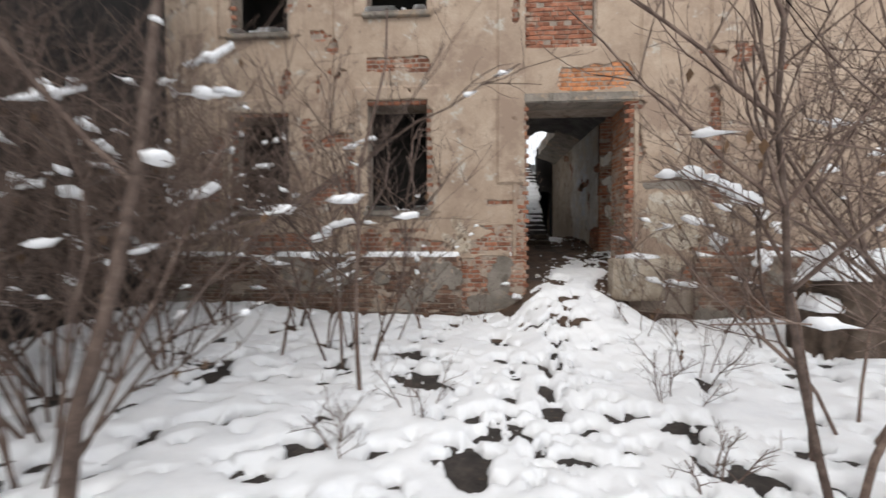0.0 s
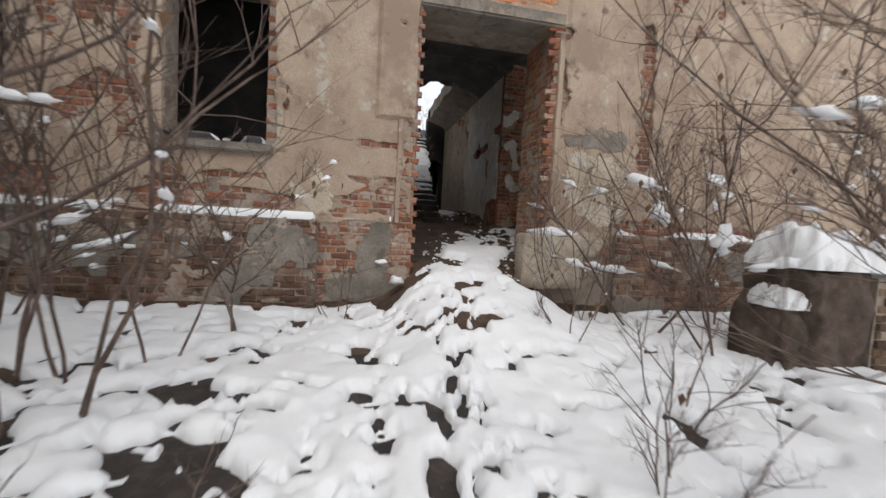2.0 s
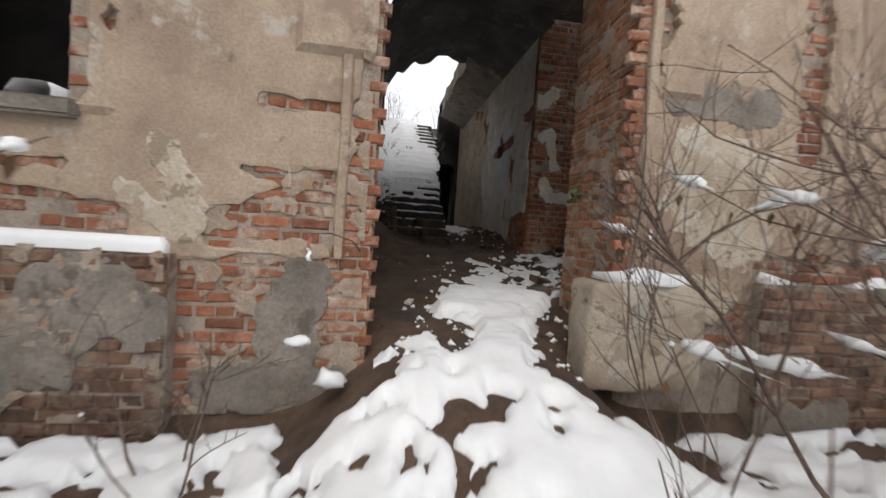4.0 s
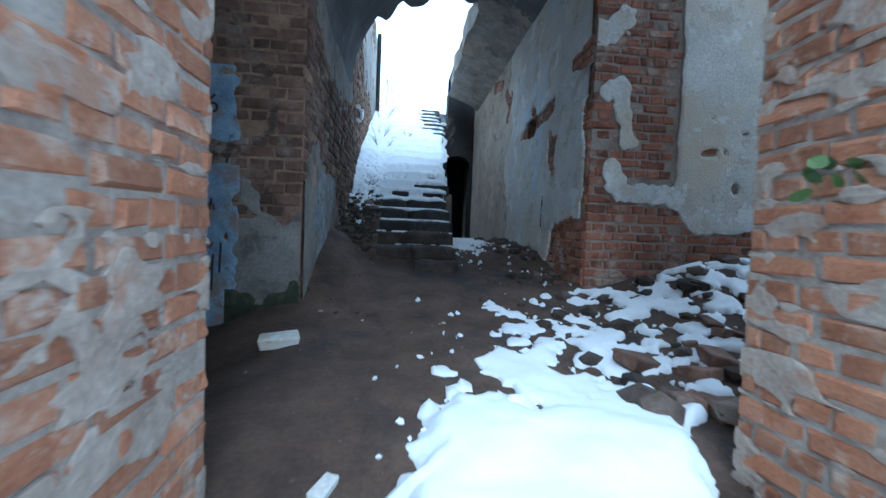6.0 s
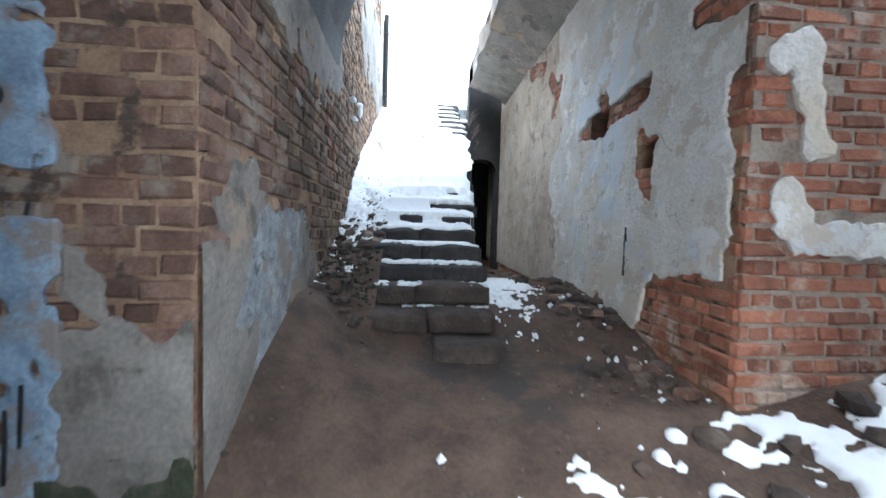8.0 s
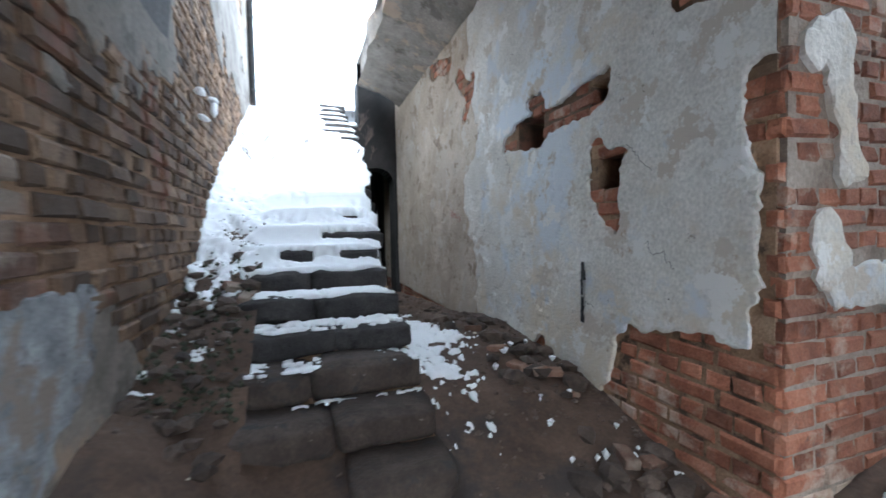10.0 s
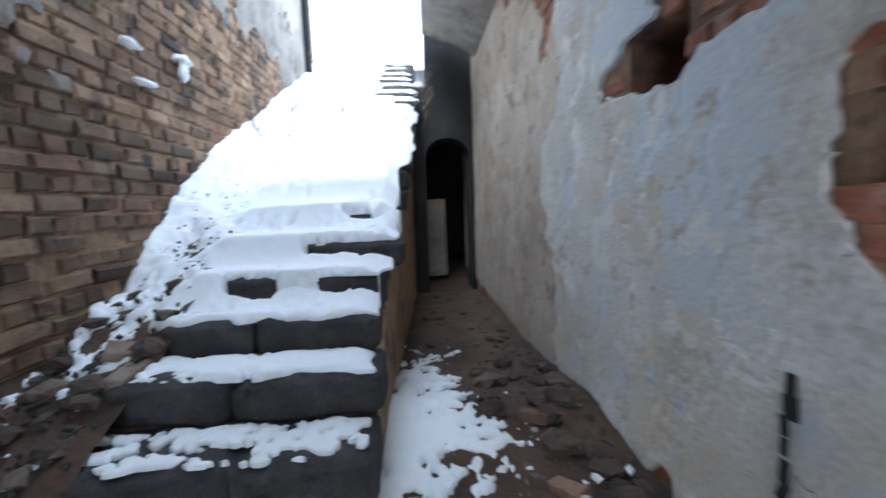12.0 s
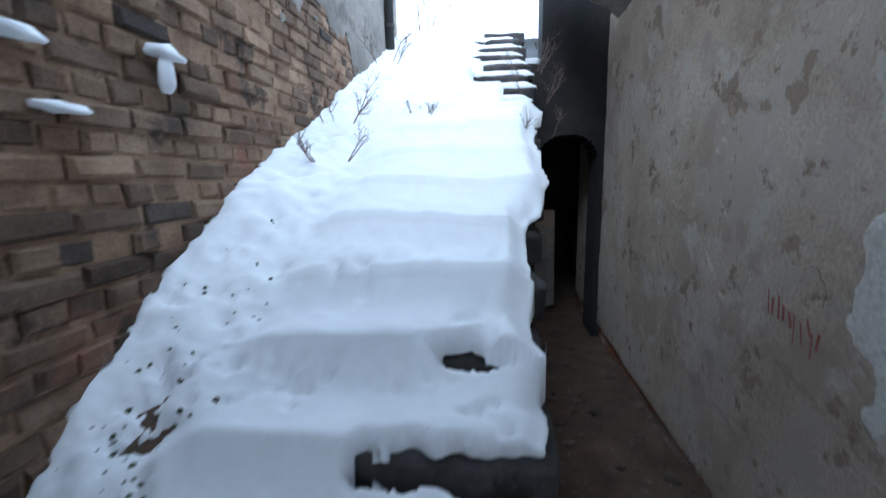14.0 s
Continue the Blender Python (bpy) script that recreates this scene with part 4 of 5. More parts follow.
core = [(FIRST + 0.1, 1.0), (FIRST + 0.1, FIRSTZ - 0.17)] + [(FIRST + STEPS * GO, float(step_z(STEPS)) - 0.25), (FIRST + STEPS * GO, 1.0)]
core.insert(2, (15.0, FIRSTZ + (15.0 - FIRST) / GO * RISE - 0.2)), core.append((15.0, 1.0))
mesh_object("stair_body", [(SX0 - 0.55 + float(skew(y)), y, z) for y, z in core] + [(SX1 - 0.03 + float(skew(y)), y, z) for y, z in core], [(0, 1, 2, 5), (5, 2, 3, 4), (11, 8, 7, 6), (10, 9, 8, 11), (0, 6, 7, 1), (1, 7, 8, 2), (2, 8, 9, 3), (3, 9, 10, 4)], M_PALEBRICK, stair)


def lean(x, y):
    """Across the bank the skew of the stair dies away to the wall."""
    return x + float(skew(y)) * min(max((x - LEFT) / (SX0 - LEFT), 0), 1)


def stair_z(y):
    k = np.floor((np.asarray(y) - FIRST) / GO)
    return step_z(np.clip(k, -1, STEPS - 1))


def slope_z(y):
    return step_z((np.asarray(y) - FIRST) / GO)


# earth bank beside the stair
us, vs = np.arange(LEFT - 0.05, SX0 + 0.12, 0.05), np.arange(12.0, 20.4, 0.05)
U, V = np.meshgrid(us, vs, indexing="ij")


def bank_z(x, y):
    up = slope_z(y) - 0.06
    k = sstep(SX0 + 0.1, LEFT, x)
    z = up + k * np.interp(y, [12, 13.2, 14.0, 14.7, 15.3, 16.0, 17.4, 20], [0.0, 0.12, -0.04, -0.1, 0.06, 0.12, 0.02, -0.1])
    z = np.where(np.asarray(y) < 13.0, np.minimum(z, 2.2 + 0.3 * sstep(12.2, 13.4, y) + 0.35 * k), z)
    z = z + (fbm(x * 5, y * 5, 7) - 0.5) * 0.12
    w = sstep(12.05, 13.1, y)
    return (earth(x, y) - 0.02) * (1 - w) + np.maximum(z, earth(x, y) - 0.02) * w


bank = sheet("bank", us, vs, np.ones(U.shape), lambda x, y, h: (lean(x, y), y, float(bank_z(x, y))), np.zeros(U.shape), M_DIRT)
tagged(bank, "bank of earth and rubble between stair and wall", "ground", kind="structure")
# snow over the bank and the treads in one sheet, the risers showing through lower down
us, vs = np.arange(LEFT - 0.04, SX1 + 0.1, 0.018), np.concatenate([np.arange(13.12, 15.2, GO / 26), np.arange(15.2, 20.35, GO / 15)])
U, V = np.meshgrid(us, vs, indexing="ij")
on = sstep(SX0 - 0.14, SX0 + 0.08, U)
run = (V - FIRST) / GO
nearest = np.round(run)
past = run - nearest                      # how far behind the nearest riser, in treads
grit = fbm(U * 15, V * 15, 19, 4) - 0.5
SLOTS = {6: ((3.1, 3.46), (3.52, 3.96)), 7: ((3.5, 4.2),), 8: ((3.6, 3.86),), 10: ((3.88, 4.1),), 12: ((3.9, 4.1),), 15: ((3.72, 4.1),), 16: ((3.7, 4.1),), 17: ((3.42, 4.1),), 18: ((3.5, 4.1),), 19: ((3.36, 4.1),), 20: ((3.4, 4.1),), 21: ((3.25, 4.1),), 22: ((3.45, 4.1),)}
high = nearest >= 15
bare = np.where(nearest <= 5, 0.6, -1.0)
lip = np.where(nearest <= 5, (0.125 - np.abs(past - 0.02)) * 7, -1.0)
for k, spans in SLOTS.items():
    for a, e in spans:
        side = (e - a) / 2 - np.abs(U - (a + e) / 2)
        bare = np.where(nearest == k, np.maximum(bare, side * 5), bare)
        lens = np.minimum(side * 5, (0.19 - np.abs(past - 0.02)) * 7) if k > 14 else 0.75 * (1 - np.hypot((U - (a + e) / 2) / ((e - a) / 2), (past - 0.0) / 0.135))
        lip = np.where(nearest == k, np.maximum(lip, lens), lip)
lip = lip + grit * np.where(high, 0.5, 1.1) + (fbm(U * 7, V * 7, 23, 3) - 0.55) * np.where(high, 0.0, 1.3)
# snow drifted up against the risers that it hides
drift = RISE * np.clip(1 + past / 0.45, 0, 1) ** 1.6 * (past < 0) * np.maximum(sstep(0.15, -0.3, bare + grit * 0.6), 0.5 * ((nearest >= 6) & (nearest < 14)) * (1 + grit)) * on * (1 - 0.7 * sstep(14.6, 16.2, V))
dust = sstep(14.6, 13.4, V)
treads = (fbm(U * 9, V * 9, 111, 5) - 0.52) * 1.6 + grit * (0.6 + 1.6 * dust) + (fbm(U * 34, V * 26, 113, 3) - 0.5) * 2.2 * dust + sstep(13.0, 14.3, V) * 0.75 - 0.34 * dust
treads = np.minimum(np.maximum(treads, sstep(15.2, 16.0, V) * 0.5), -lip * 2)
rim = SX1 - 0.02 + (fbm(V * 2.2, U * 0 + 1, 29) - 0.42) * 0.18 * sstep(14.2, 15.2, V) + grit * 0.06
treads = np.minimum(treads, (rim - U) * 4)
banked = (fbm(U * 6, V * 6, 101, 5) - 0.5) * (1.8 - 1.2 * sstep(14.5, 15.8, V)) + grit * (2.6 - 1.8 * sstep(14.6, 16.2, V)) + sstep(13.5, 15.2, V) * 1.0 - 0.4
fs = banked * (1 - on) + treads * on
fs = np.where(V > 20.3, -1, fs)
deep = sstep(14.2, 16.0, V) * (1 - 0.85 * sstep(17.0, 17.8, V) * sstep(3.2, 3.5, U))
lumps = (fbm(U * 2.2, V * 2.2, 5) - 0.4) * 0.10 + (fbm(U * 6, V * 6, 6) - 0.5) * 0.07 * (1 - 0.6 * on)


def snow_base(x, y):
    s, g = float(stair_z(y)), float(slope_z(y)) + 0.03
    k = float(sstep(14.6, 16.2, y)) * 0.62 * (1 - 0.95 * float(sstep(17.0, 17.8, y)) * float(sstep(3.2, 3.5, x)))
    tread = s * (1 - k) + max(s, g) * k
    m = float(sstep(SX0 - 0.14, SX0 + 0.08, x))
    return tread * m + float(bank_z(x, y)) * (1 - m)


tagged(sheet("stair_snow", us, vs, fs, lambda x, y, h: (lean(x, y), y, snow_base(x, y) + h), 0.004 + sstep(0, 0.5, fs) * (0.005 + 0.026 * sstep(13.4, 14.2, V) + 0.055 * deep) + lumps * deep * sstep(0, 0.2, fs) + drift, M_SNOW, edge=0.5, floor=-0.015), "white snow lying deep over upper treads and bank", "snow", kind="structure")
# drift at the foot of the stair's flank
us, vs = np.arange(SX1 - 0.02, 4.75, 0.018), np.arange(12.6, 15.8, 0.02)
U, V = np.meshgrid(us, vs, indexing="ij")
fs = 0.95 - np.hypot((U - 4.08) / 0.36, (V - 14.3) / 0.85) + (fbm(U * 24, V * 20, 121, 4) - 0.5) * 3.0 + (fbm(U * 6, V * 6, 122, 2) - 0.5) * 1.4
tagged(sheet("drift_snow", us, vs, fs, ground_place, 0.01 + 0.025 * sstep(0, 0.6, fs), M_SNOW, edge=0.4, floor=-0.02), "thin patch of snow at the foot of the stair", "snow")
# ---- upper terrace ----
TOPZ = float(step_z(STEPS - 1)) - 0.05
xs, ys = np.concatenate([[-200, -60, -20, -8], np.arange(-3, 10, 0.3), [14, 25, 60, 200]]), np.concatenate([np.arange(20.2, 26, 0.3), [30, 45, 80, 300]])
grid_sheet("ground_upper", xs, ys, lambda X, Y: TOPZ + 0.05 + (fbm(X * 0.7, Y * 0.7, 3) - 0.5) * 0.3, M_SNOW, "snowy ground level with the top of the stair", "ground")


# ---- vegetation ----
def lump(bm, at, size, seed, squash=0.5):
    r = random.Random(seed)
    got = bmesh.ops.create_icosphere(bm, subdivisions=2, radius=1)["verts"]
    a = r.uniform(0, 6.3)
    for v in got:
        n = 1 + noise.noise(v.co * 1.3 + Vector((seed, 0, 0))) * 0.5 + noise.noise(v.co * 3.1 + Vector((seed, 5, 0))) * 0.2
        c = v.co * n
        x, y = c.x * size[0], c.y * size[1]
        z = c.z * size[2] * (1 if c.z > 0 else squash)
        v.co = Vector((at[0] + x, at[1] + y, at[2] + z))
    return got


def snow_clump(parent, at, size, seed, along=None):
    """A lumpy pillow of snow; along: the branch it sits on."""
    r = random.Random(seed)
    bm = bmesh.new()
    if along is None:
        lump(bm, (0, 0, 0), size, seed, 0.35)
    else:
        balls = [(Vector((0, 0, size[1] * 0.2)), size[1] * 0.75)]
        for k in range(7):
            f = (k + r.random()) / 7 - 0.5
            q = size[1] * (1.0 - abs(f)) * r.uniform(0.4, 0.95)
            balls.append((along * f * 2.3 * size[0] + Vector((r.uniform(-0.5, 0.5) * size[1], r.uniform(-0.5, 0.5) * size[1], q * 0.25)), q))
        for v in bmesh.ops.create_icosphere(bm, subdivisions=3 if size[1] > 0.08 else 2, radius=1)["verts"]:
            n = v.co.normalized()
            far_out = size[1] * 0.4
            for p, q in balls:
                t = n.dot(p)
                disc = t * t - p.length_squared + q * q
                if disc > 0:
                    far_out = max(far_out, t + math.sqrt(disc))
            w = n * far_out * (1 + 0.12 * noise.noise(n * 4 + Vector((seed, 0, 0))))
            v.co = Vector((w.x, w.y, w.z * (0.8 if w.z > 0 else 0.5)))
    me = bpy.data.meshes.new("snow_clump")
    bm.to_mesh(me)
    bm.free()
    me.materials.append(M_SNOW)
    me.polygons.foreach_set("use_smooth", [True] * len(me.polygons))
    ob = new("snow_clump", me)
    ob.location = at
    if parent is not None:
        ob.parent = parent
    return ob


def tube(verts, faces, pts, r0, r1, sides):
    k = len(verts)
    n = len(pts)
    for i, p in enumerate(pts):
        d = (pts[min(i + 1, n - 1)] - pts[max(i - 1, 0)]).normalized()
        a = d.orthogonal().normalized()
        b = d.cross(a)
        r = r0 + (r1 - r0) * i / (n - 1)
        for s in range(sides):
            w = 2 * math.pi * s / sides
            verts.append(p + (a * math.cos(w) + b * math.sin(w)) * r)
    for i in range(n - 1):
        for s in range(sides):
            t = (s + 1) % sides
            faces.append((k + i * sides + s, k + i * sides + t, k + (i + 1) * sides + t, k + (i + 1) * sides + s))


def corridor(p):
    """True in the trodden way, which stays clear."""
    x = float(np.interp(p.y, [-3, 0, 2, 4, 6, 8, 9.3], [1.5, 1.65, 1.8, 2.25, 2.95, 3.35, 3.4]))
    return (abs(p.x - x) < 0.75 and 1.2 < p.z < 3.6) or FY - 0.25 < p.y < 12 or p.x < -5.3


def shrub(label, base, stems, height, seed, thick=0.022, lean=(0, 0), fan=0.5, twig=1.0, snow=5, leaves=0, big=0.1, level=None):
    r = random.Random(seed)
    x, y = base
    z = (earth_at(x, y) if level is None else level) - 0.05
    plant = empty("shrub", label, "shrub", group="bare shrubs in the yard", at=(x, y, z))
    o = Vector((x, y, z))
    tv, tf, perch, stalks = [], [], [], []

    def grow(p, d, length, rad, depth, verts, faces):
        n = 7 if depth == 0 else 5
        pts = [p.copy()]
        d = d.normalized()
        for i in range(n):
            d = (d + Vector((r.uniform(-1, 1), r.uniform(-1, 1), r.uniform(-0.6, 0.9))) * (0.22 if depth == 0 else 0.28)).normalized()
            q = pts[-1] + d * length / n
            if corridor(q + o):
                break
            pts.append(q)
        if len(pts) < 3:
            return
        tube(verts, faces, pts, rad, rad * (0.45 if depth < 2 else 0.35), 6 if depth == 0 else 4 if depth == 1 else 3)
        if depth <= 1 and rad > 0.006:
            perch.extend((a, b, len(stalks)) for a, b in zip(pts[2:], pts[3:]) if abs((b - a).normalized().z) < 0.6 or r.random() < 0.06)
        if depth < 3:
            kids = int((6, 4, 2.4)[depth] * twig + r.random())
            for k in range(kids):
                f = r.uniform(0.3, 0.97)
                i = min(int(f * (len(pts) - 1)), len(pts) - 2)
                e = (pts[i + 1] - pts[i]).normalized()
                side = Vector((r.uniform(-1, 1), r.uniform(-1, 1), r.uniform(-0.25, 0.6))).normalized()
                grow(pts[i], e * 0.75 + side * 0.9, length * r.uniform(0.3, 0.6), rad * (0.5 if depth == 0 else 0.55), depth + 1, tv, tf)

    for s in range(stems):
        a = r.uniform(0, 2 * math.pi)
        d = Vector((math.cos(a) * fan + lean[0], math.sin(a) * fan + lean[1], 1.0))
        sv, sf = [], []
        start = Vector((math.cos(a) * 0.12 * (stems > 1), math.sin(a) * 0.12 * (stems > 1), 0))
        grow(start, d, height * r.uniform(0.75, 1.1), thick * r.uniform(0.7, 1.15), 0, sv, sf)
        stalks.append(mesh_object("stem", sv, sf, M_BARK, plant, smooth=True) if sv else plant)
    if tv:
        tagged(mesh_object("twig_tangle", tv, tf, M_BARK, plant, smooth=True), kind="stuff")
    for k in range(min(snow, len(perch))):
        a, b, stalk = r.choice(perch)
        s = big * r.uniform(0.4, 1.3)
        snow_clump(stalks[stalk], (a + b) / 2, (s * r.uniform(1.0, 2.4), s * 0.5, s), r.randrange(999), (b - a).normalized())
    if leaves:
        lv, lf = [], []
        for k in range(leaves):
            a, b, stalk = r.choice(perch) if perch else (Vector(), Vector((0, 0, 1)), 0)
            c = a + Vector((r.uniform(-0.15, 0.15), r.uniform(-0.15, 0.15), r.uniform(-0.2, 0.05)))
            w = Vector((r.uniform(-1, 1), r.uniform(-1, 1), 0)).normalized() * 0.025
            q = len(lv)
            lv.extend((c, c + w - Vector((0, 0, 0.03)), c - Vector((0.01, 0, 0.09)), c - w - Vector((0, 0, 0.04))))
            lf.append((q, q + 1, q + 2, q + 3))
        tagged(mesh_object("dry_leaves", lv, lf, M_LEAF, plant), kind="stuff")
    return plant


TANGLE = "tangled bare brown shrub with snow clumps"
THIN = "thin bare sapling growing out of the snow"
shrub("tall leaning bare trunk with a few side branches", (-1.0, 1.45), 1, 5.2, 1, 0.05, (0.16, 0.05), 0.02, 0.3, 2)
shrub("slender dark sapling with bare branches", (0.13, 3.9), 1, 4.4, 2, 0.045, (0.04, -0.02), 0.05, 1.0, 5, big=0.12)
for n, (x, y, h) in enumerate(((-0.08, 4.95, 3.4), (-1.0, 5.7, 3.2), (0.02, 6.03, 2.8), (-0.49, 4.9, 3.6), (-0.43, 5.7, 2.6), (0.6, 6.6, 1.6))):
    shrub(THIN, (x, y), 2, h, 20 + n, 0.02, (0.0, -0.05), 0.22, 1.0, 4, 6, 0.09)
for n, (x, y, h, s) in enumerate(((-1.75, 1.9, 3.6, 7), (-2.4, 2.7, 3.8, 8), (-3.3, 3.6, 4.0, 8), (-2.6, 4.4, 3.8, 7), (-3.9, 5.2, 4.2, 8), (-2.9, 6.2, 3.8, 7), (-4.5, 6.6, 4.0, 7), (-1.9, 6.9, 3.0, 5), (-3.6, 2.2, 4.2, 7), (-4.6, 3.8, 4.6, 8), (-4.9, 1.6, 4.8, 7))):
    shrub(TANGLE, (x, y), s, h, 40 + n, 0.019, (0.02, 0), 0.6, 1.2, 26, 14, 0.15)
shrub("large spreading bare bush leaning over the yard", (3.9, 2.0), 4, 4.0, 61, 0.027, (0.38, 0.1), 0.55, 1.2, 9, 10, 0.18)
for n, (x, y, h, s) in enumerate(((4.9, 3.2, 4.2, 3), (5.6, 2.2, 4.6, 4), (5.95, 5.75, 3.6, 2), (6.9, 3.4, 4.4, 4), (7.6, 5.9, 3.8, 4), (6.9, 6.9, 3.2, 3), (5.7, 6.8, 3.0, 2))):
    shrub(TANGLE, (x, y), s, h, 62 + n, 0.019, (-0.05, 0.0), 0.65, 1.35, 7, 10, 0.18)
for n, (x, y, h) in enumerate(((3.57, 3.64, 0.9), (4.2, 6.1, 1.7), (4.75, 7.1, 2.6), (5.1, 7.35, 2.4), (1.5, 7.3, 1.0), (4.3, 4.6, 0.9), (0.9, 3.4, 0.7), (3.2, 2.3, 0.5), (0.4, 2.6, 0.6))):
    shrub("low bare weed stalks poking through snow", (x, y), 4, h, 80 + n, 0.009, (-0.1 if y > 7 else 0, 0), 0.5, 0.8, 1, 2, 0.05)
for n, (x, y) in enumerate(((2.9, 20.6), (3.3, 21.4), (5.0, 20.8), (3.7, 22.6), (2.5, 22.0))):
    shrub("bare frosted weeds at the top of the stair", (x, y), 5, 1.4, 95 + n, 0.008, (0, 0), 0.4, 0.6, 2, 0, 0.05, TOPZ)


def snowy_sapling(base, crook, tip, seed, loads):
    """A bent sapling with a heavy load of snow where it leans over."""
    q = random.Random(seed)
    o = Vector((base[0], base[1], earth_at(*base) - 0.05))
    plant = empty("sapling", "bent bare sapling loaded with thick snow", "sapling", group="bare shrubs in the yard", at=o)
    ends = [Vector((0, 0, 0)), Vector(crook) - o, Vector(tip) - o]
    pts = []
    for k in range(15):
        f = k / 14
        p = ends[0] * (1 - f) ** 2 + ends[1] * 2 * f * (1 - f) + ends[2] * f * f
        pts.append(p + Vector((q.uniform(-1, 1), q.uniform(-1, 1), q.uniform(-1, 1))) * 0.015)
    sv, sf = [], []
    tube(sv, sf, pts, 0.024, 0.007, 6)
    stem = mesh_object("stem", sv, sf, M_BARK, plant, smooth=True)
    tv, tf = [], []
    for k in range(16):
        a = pts[q.randrange(5, 14)]
        run = Vector((q.uniform(-1, 1), q.uniform(-1, 1), q.uniform(-0.2, 0.9))) * q.uniform(0.2, 0.6)
        tube(tv, tf, [a, a + run * 0.5 + Vector((0, 0, 0.03)), a + run], 0.006, 0.002, 4)
    tagged(mesh_object("twig_tangle", tv, tf, M_BARK, plant, smooth=True), kind="stuff")
    for k, (at, size) in enumerate(loads):
        for n in range(4):
            j = min(max(int(at * 14) + n - 1, 1), 13)
            way = (pts[j + 1] - pts[j - 1]).normalized()
            snow_clump(stem, pts[j] + Vector((0, 0, size * 0.25)), (size * q.uniform(0.8, 1.3), size * q.uniform(0.5, 0.8), size), seed * 7 + n, way)


SNOW_LEFT, SNOW_RIGHT = (-0.43, 4.49, 2.71), (3.2, 2.46, 2.88)
snowy_sapling((SNOW_LEFT[0] - 0.9, SNOW_LEFT[1] + 0.5), (SNOW_LEFT[0] - 0.5, SNOW_LEFT[1] + 0.2, SNOW_LEFT[2] + 0.25), (SNOW_LEFT[0] + 0.7, SNOW_LEFT[1] - 0.1, SNOW_LEFT[2] - 0.1), 31, ((0.66, 0.14), (0.8, 0.1)))
snowy_sapling((SNOW_RIGHT[0] + 1.0, SNOW_RIGHT[1] + 0.3), (SNOW_RIGHT[0] + 0.8, SNOW_RIGHT[1] + 0.1, SNOW_RIGHT[2] + 0.3), (SNOW_RIGHT[0] - 0.5, SNOW_RIGHT[1] - 0.1, SNOW_RIGHT[2] - 0.02), 37, ((0.72, 0.13), (0.84, 0.09)))

# weeds on the stair and its edge
for n, (x, y, h, z) in enumerate(((2.72, 16.9, 0.3, 4.7), (2.85, 16.4, 0.22, 4.4), (2.75, 18.4, 0.35, 5.5), (4.22, 17.6, 0.28, 4.9), (4.2, 17.0, 0.22, 4.55), (4.23, 18.3, 0.3, 5.3), (3.3, 17.0, 0.12, 4.75), (4.6, 20.5, 1.4, TOPZ), (2.7, 20.4, 1.2, TOPZ))):
    shrub("dead frosted weed stalks rooted in the stair", (x, y), 5, h, 140 + n, 0.005, (0.1 if x > 4 else 0, 0), 0.6, 0.7, 2, 0, 0.03, z)

# pipe at the end of the passage wall
pipe = empty("drainpipe", "dark vertical pipe against the wall end", "pipe", at=(LEFT + 0.08, 19.6, 5.6))
pv, pf = [], []
tube(pv, pf, [Vector((0, 0, 0.35 * k)) for k in range(8)], 0.06, 0.06, 12)
mesh_object("tube", pv, pf, M_NEARBLACK, pipe, smooth=True)
for z in (0.6, 2.0):
    pv, pf = [], []
    tube(pv, pf, [Vector((0, 0, z)), Vector((0, 0, z + 0.05))], 0.072, 0.072, 12)
    mesh_object("collar", pv, pf, M_STONE, pipe, smooth=True)

# ---- low ruined wall in the yard ----
ruin = empty("ruined_wall", "broken low brick wall capped with deep snow", "ruined wall")
ru = Wall((6.7, 5.5, 0), (1, -0.12, 0), (-0.12, -1, 0))
rough_block("pier", 6.67, 7.6, 5.4, 6.3, 0.3, 1.95, M_RUBBLE, ruin, "dark weathered rendered pier", 3, 0.08, 11)
solid("core", ru, 0.85, 3.4, 0.3, 1.78, 0.5, [(2.2, 3.5, 1.5, 1.9)], M_MORTAR, ruin)
masonry(ru, 0.87, 3.4, 0.4, 1.74, lambda u, v: v < 1.48 or u < 2.15, lambda u, v: True, M_PALEBRICK, ruin, 91, rough=0.015)
rough_block("broken_shoulder", 6.41, 6.85, 5.5, 6.2, 0.3, 1.5, M_RUBBLE, ruin, "crumbled lower edge of the pier", 6, 0.09, 7)
for n, (a, b, c, d, z, deep_snow) in enumerate(((6.6, 7.68, 5.33, 6.36, 1.9, 0.34), (6.34, 6.78, 5.44, 6.1, 1.44, 0.12), (7.55, 8.95, 5.2, 6.0, 1.74, 0.24), (8.85, 10.1, 5.1, 5.9, 1.46, 0.24))):
    uu, vv = np.arange(a, b + 0.02, 0.035), np.arange(c, d + 0.02, 0.035)
    A, B = np.meshgrid(uu, vv, indexing="ij")
    rim_far = np.minimum(np.minimum(A - a, b - A), np.minimum(B - c, d - B))
    fs = rim_far - 0.05 + (fbm(A * 5, B * 5, 95 + n, 4) - 0.5) * 0.34
    fs = np.where(rim_far < 0.02, -0.05, fs)
    sheet("cap_snow", uu, vv, fs, lambda x, y, h, z=z: (x, y, z + h), 0.06 + deep_snow * sstep(0, 0.2, fs) ** 0.7 * (0.4 + 1.3 * fbm(A * 3.2, B * 3.2, 98 + n, 3)), M_SNOW, ruin, "deep cap of white snow", edge=0.3, floor=-0.05)

